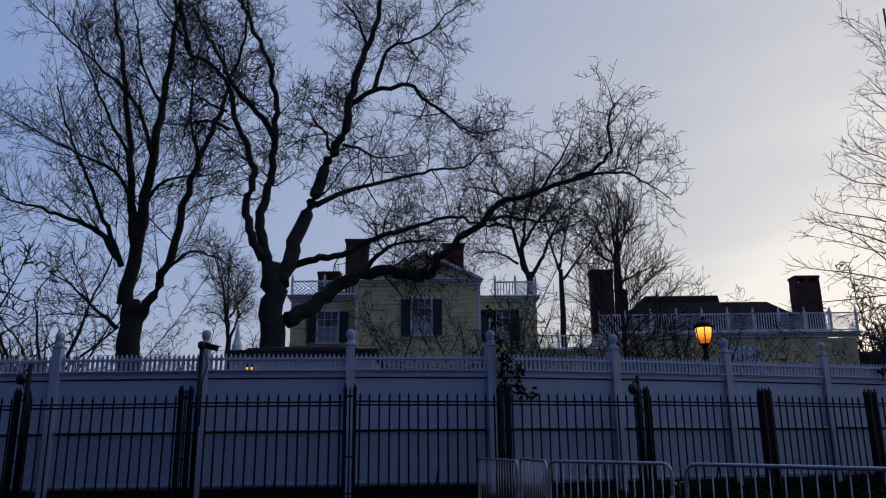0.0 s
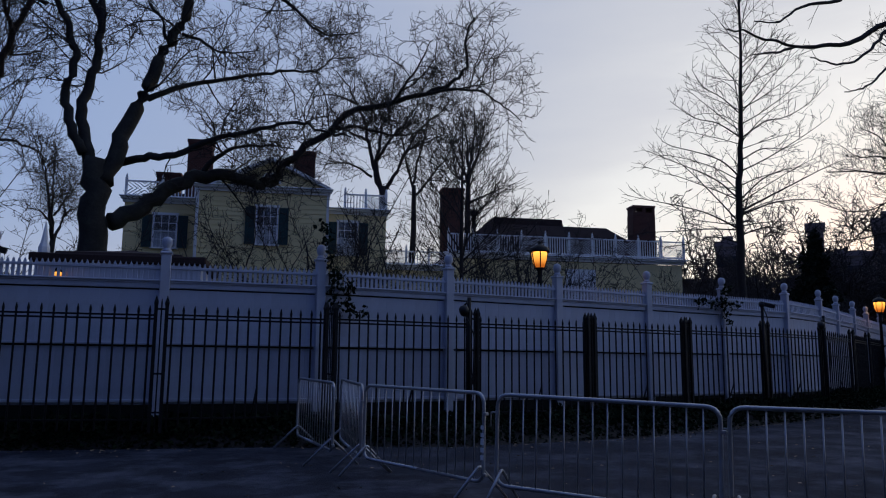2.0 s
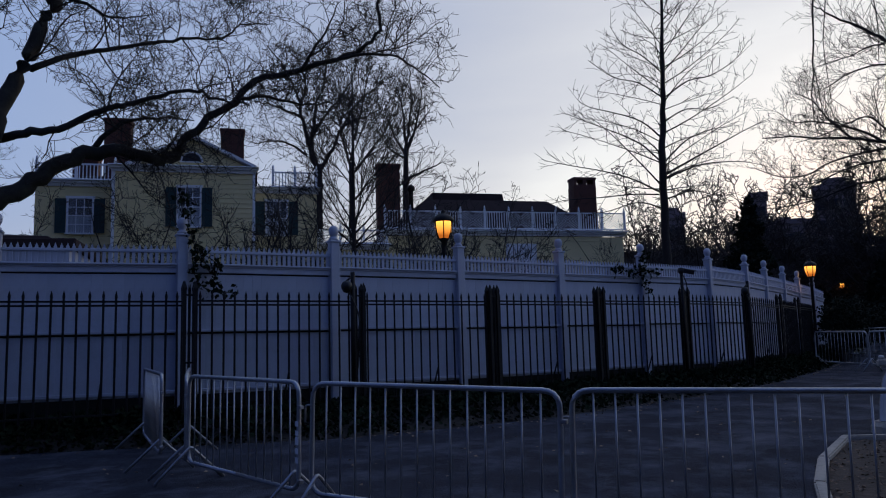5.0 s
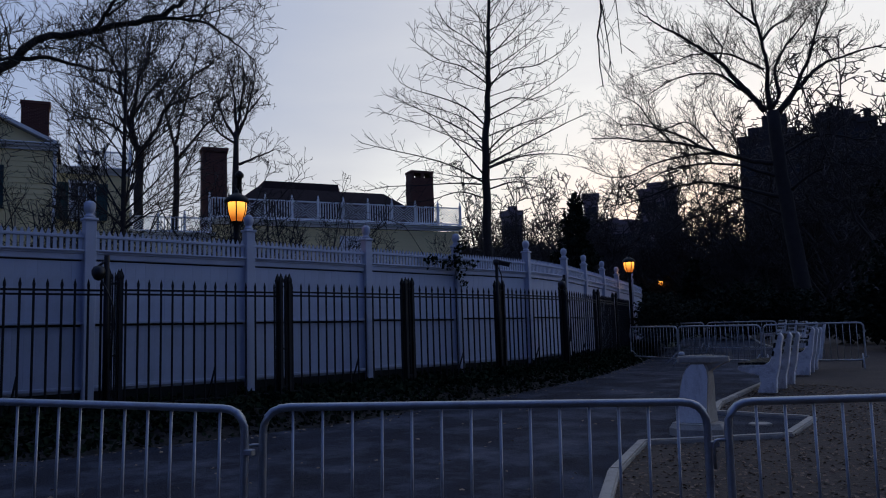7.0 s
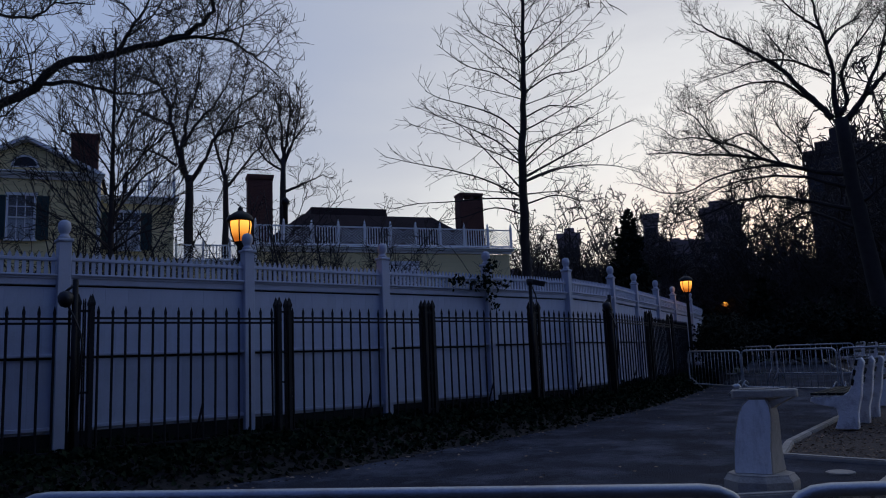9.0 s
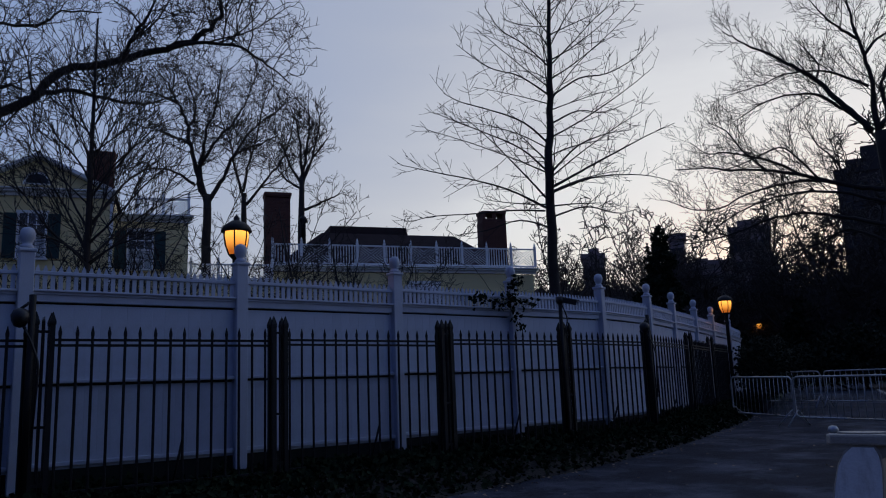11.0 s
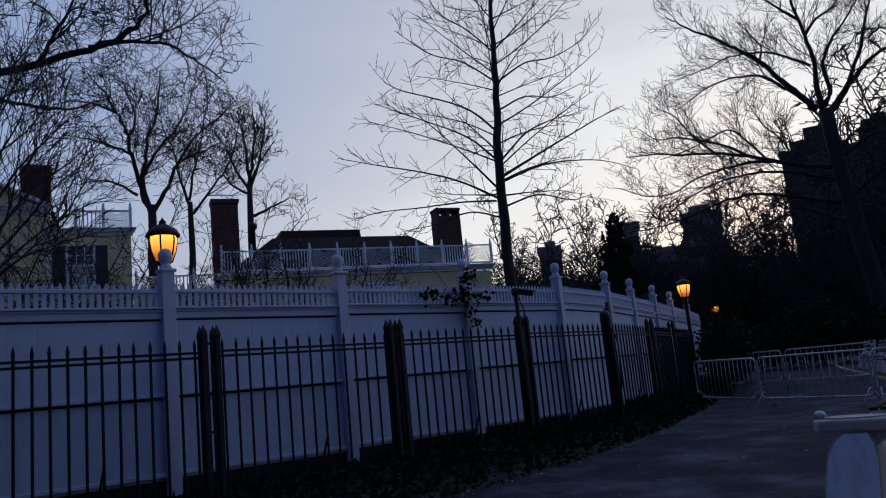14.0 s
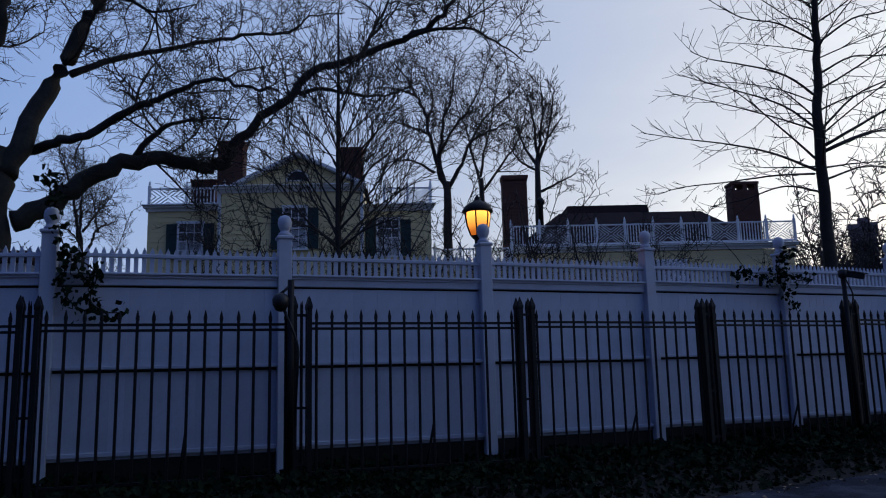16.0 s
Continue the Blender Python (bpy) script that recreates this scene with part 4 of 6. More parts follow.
lun = part("lunette_frame", prism([(0.62 * math.cos(a * math.pi / 12), 0.62 * math.sin(a * math.pi / 12)) for a in range(13)], -0.05, 0.03), TRIM, house, "", Matrix.Translation((-1.4, 0, 11.78)))
part("lunette_pane", prism([(0.5 * math.cos(a * math.pi / 12), 0.06 + 0.46 * math.sin(a * math.pi / 12)) for a in range(13)], -0.06, 0.02), DARKGLASS, lun, "dark half-round pane")
sash_window(house, -1.5, 8.2, 1.1, 2.15)
sash_window(left, -7.3, 8.05, 1.2, 1.9)
sash_window(right, 3.2, 8.0, 1.1, 1.95)
balustrade(house, -9.6, -5.6, 1.7, 11.02, 0.95, 2)
balustrade(house, 3.0, 5.5, 1.7, 10.82, 0.95, 2, 1)
chimney(house, -5.9, 4.5, 1.4, 0.9, 10.5, 15.3)
chimney(house, 0.5, 9.4, 1.45, 0.9, 10.5, 16.3)
chimney(house, -8.1, 7.0, 1.4, 0.9, 10.5, 13.7)

# The later wing: one long front with a roof balustrade.
wing = thing("ballroom_wing", Matrix.Translation((0, 53, 0)), "yellow clapboard wing with dark hipped roof and white roof balustrade", "house")
wb = ground(20, 53)
wall = part("wall", boxed(10.3, 27.6, 0, 12, wb, 8.8), YELLOW, wing)
clapboards(wall, 10.3, 27.6, 5.5, 8.75)
cornice(wing, 10.2, 27.75, 0, 9.2)
balustrade(wing, 10.4, 27.8, 0.0, 9.3, 1.25, 10, 1)
part("door_surround", boxed(18.8, 21.0, -0.1, 0.0, 5.5, 8.3), TRIM, wing)
rf = bmesh.new()
for x0, x1, y0, y1, z0, z1, inset in ((10.6, 27.0, 1.2, 11.5, 9.3, 12.1, 3.5), (14.7, 20.3, 4.6, 8.4, 12.05, 12.75, 0.1)):
    k = [rf.verts.new(p) for p in ((x0, y0, z0), (x1, y0, z0), (x1, y1, z0), (x0, y1, z0), (x0 + inset, y0 + inset * 0.8, z1), (x1 - inset, y0 + inset * 0.8, z1), (x1 - inset, y1 - inset * 0.8, z1), (x0 + inset, y1 - inset * 0.8, z1))]
    for q in ((0, 1, 5, 4), (1, 2, 6, 5), (2, 3, 7, 6), (3, 0, 4, 7), (4, 5, 6, 7)):
        rf.faces.new([k[i] for i in q])
part("roof", rf, SLATE, wing)
chimney(wing, 26.3, 3.7, 1.75, 1.1, 8, 13.85, True)
chimney(wing, 10.75, 0.6, 1.45, 1.0, 6, 13.75)
smooth(part("roof_vent", lathe([(0.16, 9), (0.16, 12.0), (0.28, 12.1), (0.28, 12.3), (0.1, 12.5)], 10), IRON, wing, "dark metal roof vent", Matrix.Translation((12.4, 0.9, 0))))
link_ = thing("link_building", Matrix.Translation((0, 50, 0)), "low connecting block with fretwork railing", "house")
part("wall", boxed(5.6, 10.2, 0.5, 6, ground(8, 50), 7.6), YELLOW, link_)
cornice(link_, 5.6, 10.2, 0.5, 7.9)
balustrade(link_, 5.7, 10.1, 0.5, 7.92, 0.9, 3)

# Small gatehouse behind the fence, with a lit lantern.
gate = thing("gatehouse", Matrix.Translation((-5.45, 20.0, ground(-5.4, 20))), "small white gatehouse with dark cornice and lit wall lantern", "gatehouse")
part("wall", boxed(0, 3.6, 0, 2.6, 0, 3.55, bevel=0.01), WHITE, gate)
part("cornice", boxed(-0.15, 3.75, -0.15, 2.75, 3.55, 3.75, bevel=0.03), SLATE, gate)
part("roof", lathe([(2.0, 3.74), (1.95, 3.8), (0.3, 4.0), (0.1, 4.05)], 4, math.pi / 4), SLATE, gate, "", Matrix.Translation((1.8, 1.3, 0)))
part("finial", lathe([(0.13, 3.74), (0.13, 3.9), (0.09, 4.0), (0.05, 4.25), (0.01, 4.5)], 8), TRIM, gate, "white spire finial", Matrix.Translation((0.1, 0.1, 0)))
lan = part("lantern", lathe([(0.05, 3.1), (0.09, 3.15), (0.09, 3.3), (0.03, 3.36)], 8), AMBER, gate, "small lit amber lantern", Matrix.Translation((0.5, -0.14, 0)))
part("lantern_hood", lathe([(0.12, 3.3), (0.04, 3.4)], 8), IRON, lan)


# Bare trees. Limbs run through control points in the place's own metres.
def rooted(base, lines):
    """The limbs of a tree, from its foot."""
    return [([Vector(p) - Vector(base) for p in pts], r0, r1) for pts, r0, r1 in lines]


SYC = dict(count=(2.7, 4.4, 6.0), length=(2.6, 1.2, 0.5), bare=(0.22, 0.1, 0.1), angle=(35, 92), wiggle=0.31, up=0.03, thin=0.0098, lift=0.25, girth=0.013, trunk_power=3.0)
foot = Vector((-5.8, 26.05, ground(-5.8, 26.05)))
PLANE = []
PLANE.append(([(-6.09, 26.10, 7.49), (-6.45, 26.19, 8.96), (-6.37, 26.28, 10.03), (-6.15, 26.37, 10.95), (-6.19, 26.46, 12.45), (-6.17, 26.50, 13.79), (-6.61, 26.50, 15.54), (-7.23, 26.50, 17.14), (-7.74, 26.50, 18.17), (-8.27, 26.50, 19.43)], 0.2, 0.05))
PLANE.append(([(-6.25, 26.00, 7.80), (-6.75, 26.00, 8.91), (-6.92, 26.00, 9.95), (-6.73, 26.00, 10.74), (-6.89, 26.00, 11.54), (-7.38, 26.00, 12.73), (-7.80, 25.93, 14.29), (-8.41, 25.78, 15.02), (-9.17, 25.64, 15.49), (-9.40, 25.49, 16.37), (-9.71, 25.34, 17.46), (-10.13, 25.20, 18.56)], 0.17, 0.04))
PLANE.append(([(-6.14, 26.50, 12.29), (-6.53, 26.66, 13.15), (-7.32, 26.81, 14.05), (-8.10, 26.97, 15.12), (-8.62, 27.13, 16.31), (-9.27, 27.29, 17.23), (-10.04, 27.44, 18.81), (-10.52, 27.60, 20.00)], 0.13, 0.04))
PLANE.append(([(-5.61, 26.10, 6.90), (-5.26, 26.60, 8.63), (-4.84, 27.10, 10.11), (-4.36, 27.60, 11.96), (-3.80, 27.87, 13.41), (-3.66, 28.13, 14.74), (-3.28, 28.40, 16.52), (-2.84, 28.60, 18.12), (-2.58, 28.80, 19.57), (-2.37, 29.00, 21.05)], 0.3, 0.07))
PLANE.append(([(-3.66, 28.30, 14.65), (-2.76, 28.16, 15.10), (-1.35, 28.01, 15.25), (-0.79, 27.87, 14.61), (-0.06, 27.73, 14.03), (0.47, 27.59, 13.39), (1.18, 27.44, 12.97), (2.25, 27.30, 13.12)], 0.12, 0.02))
PLANE.append(([(-2.76, 28.20, 15.12), (-2.42, 28.37, 16.49), (-2.11, 28.53, 17.21), (-1.39, 28.70, 17.55), (-0.52, 28.87, 18.07), (0.17, 29.03, 19.00), (1.18, 29.20, 19.76)], 0.1, 0.02))
PLANE.append(([(-4.74, 27.50, 10.20), (-3.88, 28.23, 10.95), (-2.88, 28.96, 11.48), (-1.43, 29.60, 12.09), (-0.29, 30.20, 12.61), (0.79, 30.66, 12.83), (1.50, 30.83, 13.46), (2.61, 31.00, 13.67)], 0.11, 0.02))
PLANE.append(([(-3.86, 28.00, 12.79), (-3.23, 27.75, 12.52), (-2.57, 27.50, 12.08), (-1.84, 27.25, 11.97), (-1.12, 27.00, 12.01)], 0.07, 0.015))
PLANE.append(([(-4.39, 27.90, 12.56), (-4.66, 28.10, 13.43), (-5.08, 28.30, 13.93), (-5.28, 28.50, 14.53)], 0.07, 0.02))
PLANE.append(([(-5.55, 26.90, 7.80), (-4.56, 26.41, 7.88), (-3.51, 25.93, 7.91), (-2.33, 25.44, 8.35), (-1.51, 24.95, 8.40), (-0.70, 24.46, 8.54), (0.22, 24.12, 8.66), (0.97, 23.86, 8.33), (1.85, 23.60, 8.12)], 0.15, 0.025))
PLANE.append(([(-2.95, 27.60, 7.69), (-2.35, 27.45, 8.35), (-1.79, 27.30, 8.61), (-0.79, 27.15, 8.73), (0.14, 27.00, 8.62)], 0.11, 0.02))
PLANE.append(([(-7.62, 25.70, 12.48), (-8.21, 25.90, 12.88), (-8.79, 26.10, 12.98), (-9.54, 26.30, 12.90), (-10.59, 26.50, 13.19)], 0.07, 0.015))
PLANE.append(([(-7.73, 25.80, 13.20), (-8.49, 25.53, 13.51), (-8.93, 25.27, 13.79), (-9.39, 25.00, 14.39)], 0.06, 0.015))
PLANE.append(([(-9.23, 25.80, 15.58), (-9.23, 25.47, 15.87), (-9.76, 25.13, 16.36), (-10.22, 24.80, 17.12)], 0.08, 0.02))
PLANE.append(([(-3.08, 28.60, 17.37), (-3.58, 29.00, 18.82), (-4.25, 29.40, 19.98)], 0.08, 0.02))
PLANE.append(([(-5.35, 26.10, 5.70), (-4.48, 26.47, 6.26), (-3.68, 26.83, 7.08), (-2.94, 27.20, 7.55), (-2.07, 27.53, 7.69), (-1.08, 27.87, 7.59), (-0.52, 28.20, 7.74), (-0.16, 28.07, 8.29), (0.58, 27.93, 8.93), (2.06, 27.80, 10.21), (3.29, 27.50, 10.57), (4.71, 27.20, 10.97), (5.49, 26.90, 11.32), (6.07, 26.73, 11.95), (5.97, 26.57, 12.86), (6.25, 26.40, 13.64)], 0.29, 0.03))
PLANE.append(([(4.64, 26.80, 10.83), (5.63, 26.65, 11.01), (6.59, 26.50, 10.89), (7.31, 26.35, 10.36), (7.92, 26.20, 9.82)], 0.07, 0.015))
PLANE.append(([(1.31, 27.70, 9.59), (2.26, 27.90, 9.79), (3.31, 28.10, 9.68), (4.28, 28.30, 9.78), (5.07, 28.50, 10.21)], 0.08, 0.015))
PLANE.append(([(3.46, 27.20, 10.52), (3.83, 26.73, 11.03), (4.30, 26.27, 11.69), (4.57, 25.80, 12.33)], 0.07, 0.015))
tree("large spreading bare plane tree with mottled bark", foot, ([(0.02, 0, 0), (0, 0, 3.0), (0.0, 0, 5.2 - foot.z), (-0.08, 0, 6.6 - foot.z), (-0.1, 0, 7.7 - foot.z)], 0.43, 0.3), rooted(foot, PLANE), SYC, 11, BARK_SYC)

TWO = dict(girth=0.010, trunk_power=3.0, count=(2.9, 3.3, 3.2), length=(3.0, 1.4, 0.6), bare=(0.15, 0.1, 0.1), angle=(30, 65), wiggle=0.11, up=0.04, thin=0.011, lift=0.2)
foot = Vector((-12.25, 30.0, ground(-12.25, 30)))
STEMS = []
STEMS.append(([(-12.51, 30.00, 7.08), (-12.32, 30.07, 9.40), (-12.21, 30.14, 11.01), (-12.05, 30.21, 13.29), (-11.88, 30.29, 15.68), (-11.69, 30.36, 17.93), (-11.57, 30.43, 20.04), (-11.55, 30.50, 22.23)], 0.3, 0.06))
STEMS.append(([(-12.29, 30.00, 9.38), (-12.79, 30.20, 11.85), (-13.21, 30.40, 14.45), (-13.74, 30.60, 17.41), (-14.43, 30.80, 20.08), (-14.89, 31.00, 22.39)], 0.2, 0.05))
STEMS.append(([(-12.12, 30.00, 6.15), (-11.43, 29.90, 7.43), (-10.79, 29.80, 9.11), (-10.43, 29.70, 11.04), (-9.88, 29.60, 13.02), (-9.27, 29.50, 14.42), (-8.86, 29.40, 16.06), (-8.34, 29.30, 17.74), (-8.19, 29.20, 19.91)], 0.22, 0.04))
STEMS.append(([(-12.79, 30.00, 8.61), (-13.19, 29.80, 9.73), (-13.92, 29.60, 11.25), (-14.69, 29.40, 13.01), (-15.23, 29.20, 14.37), (-15.71, 29.00, 15.96)], 0.13, 0.02))
STEMS.append(([(-12.91, 30.00, 8.90), (-13.85, 30.16, 10.04), (-15.15, 30.32, 10.70), (-16.44, 30.48, 11.17), (-17.96, 30.64, 11.66), (-19.33, 30.80, 12.36)], 0.14, 0.02))
STEMS.append(([(-12.73, 30.00, 6.15), (-13.85, 30.47, 7.00), (-15.14, 30.93, 8.08), (-16.42, 31.40, 8.80)], 0.1, 0.02))
STEMS.append(([(-12.76, 30.20, 11.44), (-13.69, 30.50, 12.80), (-15.10, 30.80, 13.57), (-16.97, 31.10, 14.59), (-19.39, 31.40, 16.09)], 0.1, 0.02))
STEMS.append(([(-12.04, 30.20, 13.29), (-12.68, 29.85, 15.27), (-14.07, 29.50, 16.84), (-15.87, 29.15, 18.43), (-17.25, 28.80, 19.79)], 0.1, 0.02))
STEMS.append(([(-12.25, 30.20, 11.23), (-11.50, 30.53, 12.37), (-10.24, 30.87, 12.68), (-9.36, 31.20, 13.01)], 0.09, 0.02))
STEMS.append(([(-11.01, 29.60, 8.21), (-10.08, 29.93, 9.14), (-9.23, 30.27, 9.02), (-8.73, 30.60, 8.71)], 0.08, 0.02))
STEMS.append(([(-13.07, 30.40, 13.38), (-13.92, 30.07, 14.95), (-14.78, 29.73, 16.97), (-15.63, 29.40, 18.79)], 0.09, 0.02))
STEMS.append(([(-11.93, 30.40, 15.73), (-13.05, 30.77, 17.72), (-13.59, 31.13, 19.80), (-14.10, 31.50, 21.48)], 0.08, 0.02))
STEMS.append(([(-9.81, 29.40, 12.94), (-10.21, 29.10, 14.46), (-10.06, 28.80, 16.41), (-9.71, 28.50, 18.17)], 0.08, 0.02))
tree("tall bare tree with several steep stems", foot, ([(0, 0, 0), (0, 0, 3.0), (-0.04, 0, 6.3 - foot.z), (0, 0, 7.2 - foot.z)], 0.46, 0.33), rooted(foot, STEMS), TWO, 12)

# Straight tree behind the fence, with tiers of rising side limbs.
TIER = dict(jitter=0.35, count=(3.8, 3.6), length=(0.85, 0.4), bare=(0.18, 0.1), angle=(30, 65), wiggle=0.1, up=0.06, thin=0.0072, lift=0.15, trunk_sprouts=False)
bx, by = 13.35, 21.8
bz = ground(bx, by)
r = random.Random(23)
tier = []
tier.append(([(13.22, 21.80, 5.53), (12.25, 21.65, 5.87), (11.41, 21.50, 6.01), (10.35, 21.35, 6.11), (9.52, 21.20, 6.19)], 0.031, 0.007))
tier.append(([(13.18, 21.80, 5.46), (12.50, 22.00, 5.49), (11.62, 22.20, 5.43), (10.62, 22.40, 5.37), (10.15, 22.60, 5.27)], 0.025, 0.007))
tier.append(([(13.44, 21.80, 6.06), (14.12, 21.65, 6.43), (14.81, 21.50, 6.80), (15.82, 21.35, 7.33), (16.53, 21.20, 7.65)], 0.037, 0.007))
tier.append(([(13.43, 21.80, 5.93), (14.44, 22.00, 6.34), (15.33, 22.20, 6.55), (16.56, 22.40, 6.64), (17.65, 22.60, 6.50)], 0.031, 0.007))
tier.append(([(13.34, 21.80, 6.39), (12.81, 22.05, 7.00), (12.11, 22.30, 7.40), (11.39, 22.55, 7.74), (10.93, 22.80, 8.03)], 0.028, 0.007))
tier.append(([(13.44, 21.80, 7.07), (12.64, 21.55, 7.49), (11.74, 21.30, 7.62), (10.88, 21.05, 7.67), (10.43, 20.80, 7.73)], 0.028, 0.007))
tier.append(([(13.27, 21.80, 5.73), (12.76, 22.07, 6.46), (12.11, 22.33, 7.28), (11.56, 22.60, 7.91)], 0.028, 0.007))
tier.append(([(13.39, 21.80, 6.39), (13.98, 21.53, 6.99), (14.59, 21.27, 7.25), (15.16, 21.00, 7.31)], 0.028, 0.007))
tier.append(([(13.49, 21.80, 7.62), (14.35, 22.00, 8.08), (15.23, 22.20, 8.20), (16.27, 22.40, 8.70)], 0.025, 0.007))
tier.append(([(13.51, 21.80, 8.31), (12.60, 21.53, 8.62), (11.69, 21.27, 8.65), (10.84, 21.00, 8.99)], 0.025, 0.007))
tier.append(([(13.54, 21.80, 8.31), (14.45, 22.00, 8.94), (15.35, 22.20, 9.23), (16.35, 22.40, 9.84), (17.07, 22.60, 10.62)], 0.025, 0.007))
tier.append(([(13.59, 21.80, 9.01), (12.85, 21.60, 9.43), (12.10, 21.40, 9.69), (11.65, 21.20, 10.10)], 0.022, 0.007))
tier.append(([(13.60, 21.80, 9.15), (14.41, 22.00, 9.96), (15.05, 22.20, 10.63), (15.90, 22.40, 11.44)], 0.022, 0.007))
tier.append(([(13.27, 21.80, 5.07), (12.64, 22.07, 5.27), (11.91, 22.33, 5.07), (11.32, 22.60, 5.00)], 0.025, 0.007))
tier.append(([(13.39, 21.80, 5.33), (14.10, 21.53, 5.53), (14.77, 21.27, 5.34), (15.19, 21.00, 5.40)], 0.025, 0.007))
for i in range(48):
    q = ((i + 0.5) / 48) ** 0.95
    z = 5.3 + 8.2 * q + r.uniform(-0.2, 0.2)
    a = i * 2.4 + r.uniform(-0.6, 0.6)
    ln = (3.2 - 2.1 * q) * r.uniform(0.6, 1.15)
    rise = ln * (0.25 + 0.65 * q) * r.uniform(0.6, 1.4)
    c, k = math.cos(a), math.sin(a)
    bow = r.uniform(-0.12, 0.2)
    x = 13.33 + 0.05 * (z - 5.2)
    tier.append(([(x, by, z), (x + c * ln * 0.3, by + k * ln * 0.3, z + rise * (0.3 + bow)), (x + c * ln * 0.68, by + k * ln * 0.68, z + rise * (0.68 + bow)), (x + c * ln, by + k * ln, z + rise)], (0.024 - 0.011 * q) * r.uniform(0.7, 1.2), 0.006))
tree("straight bare tree with spreading side limbs", (bx, by, bz), ([(0, 0, 0), (-0.03, 0, 3.6 - bz), (-0.03, 0, 6.2 - bz), (0.1, 0, 7.6 - bz), (0.17, 0, 9 - bz), (0.28, 0, 10.5 - bz), (0.35, 0, 14.5 - bz)], 0.155, 0.03), rooted((bx, by, bz), tier), TIER, 22)

# Great tree by the path, beyond the benches.
OAK = dict(jitter=0.5, count=(2.7, 3.0, 3.0), length=(2.6, 1.3, 0.65), bare=(0.15, 0.1, 0.1), angle=(25, 60), wiggle=0.12, up=0.06, thin=0.0115, lift=0.2, girth=0.012)
ox, oy = 40.6, 35.8
oz = ground(ox, oy)
rt = Vector((0.66, -0.75, 0))  # across the path
bk = Vector((0.75, 0.66, 0))
limbs = []


def oak(pts, r0, r1, back):
    """A limb by its reach across the path and its height; it drifts away from the path by `back`."""
    n = len(pts) - 1
    limbs.append(([rt * u + bk * back * i / n + Vector((0, 0, z - oz)) for i, (u, z) in enumerate(pts)], r0 * 0.75, r1 * 0.75))


oak([(-0.4, 14.1), (-0.5, 15.5), (-0.4, 16.7), (-0.6, 18.5), (-0.9, 20.2), (-1.0, 21.4), (-1.2, 22.9)], 0.24, 0.05, 0)
oak([(-0.3, 14.3), (0.1, 15.2), (0.0, 16.7), (0.4, 17.7), (1.0, 18.6), (1.8, 19.6), (2.4, 20.5)], 0.2, 0.04, 1.5)
oak([(-0.7, 14.2), (-1.4, 15.2), (-2.3, 16.4), (-3.1, 17.6), (-4.2, 18.6), (-5.2, 19.5), (-6.1, 20.1), (-6.9, 20.8), (-7.6, 21.4)], 0.26, 0.04, -1)
oak([(-1.4, 15.2), (-2.1, 15.9), (-2.9, 16.8), (-3.7, 17.2), (-4.9, 17.4), (-6.1, 17.3), (-7.3, 16.8), (-8.2, 16.5)], 0.14, 0.03, 1.5)
oak([(-0.6, 16.7), (-1.5, 17.3), (-2.4, 17.8), (-3.4, 18.0), (-4.6, 18.0), (-5.8, 17.6), (-7.5, 17.3)], 0.12, 0.03, -1.5)
oak([(0.0, 14.0), (1.0, 15.2), (1.9, 16.1), (2.6, 16.7), (4.0, 17.1), (5.8, 17.4)], 0.26, 0.05, 1)
oak([(1.0, 15.2), (1.9, 17.0), (2.3, 18.2), (2.9, 19.6), (3.7, 21.1)], 0.16, 0.04, -1.5)
oak([(-0.6, 18.5), (0.1, 19.5), (1.0, 20.2), (1.6, 21.1)], 0.14, 0.03, 2)
oak([(-0.8, 19.5), (-1.7, 20.2), (-2.3, 20.8), (-2.9, 21.7)], 0.12, 0.03, -2)
oak([(-3.1, 17.6), (-2.9, 18.7), (-3.4, 19.9), (-4.0, 21.1)], 0.1, 0.03, 2)
oak([(-0.2, 10.9), (-1.5, 11.2), (-3.0, 11.8), (-4.4, 12.4), (-6.2, 13.0), (-8.0, 13.3), (-9.5, 13.7), (-11.2, 13.9)], 0.22, 0.04, 0)
oak([(-0.2, 8.9), (-2.1, 9.6), (-3.5, 10.1), (-4.8, 10.4), (-6.4, 10.3), (-8.4, 9.8), (-10.2, 9.6), (-12.0, 9.6)], 0.17, 0.03, 1.5)
oak([(-3.0, 11.8), (-4.4, 12.0), (-5.7, 11.9), (-7.3, 11.6), (-8.6, 11.0), (-10.0, 11.0), (-11.6, 11.8)], 0.12, 0.03, -1.5)
oak([(-4.4, 12.4), (-5.7, 13.4), (-7.1, 14.1), (-8.4, 14.6), (-9.5, 14.8), (-10.4, 15.7)], 0.12, 0.03, 1)
oak([(-6.2, 13.0), (-7.3, 14.3), (-8.0, 15.5), (-8.9, 16.1)], 0.1, 0.03, -1)
oak([(-0.1, 10.1), (-1.7, 10.7), (-2.6, 11.0), (-4.4, 11.2), (-6.2, 11.0), (-8.0, 10.3), (-9.5, 9.2)], 0.15, 0.03, -2)
oak([(-0.1, 7.8), (-1.5, 8.7), (-2.6, 9.2), (-3.9, 8.7), (-5.7, 8.3), (-7.3, 7.4)], 0.14, 0.03, 2)
oak([(-2.4, 11.5), (-2.6, 13.0), (-3.5, 14.3), (-4.2, 16.1)], 0.1, 0.03, 2)
oak([(0.1, 11.4), (1.5, 12.3), (2.8, 12.5), (4.4, 12.1), (6.4, 12.5)], 0.14, 0.03, 2)
oak([(0.2, 9.2), (1.7, 10.1), (3.3, 10.3), (5.0, 9.6)], 0.14, 0.03, -2)
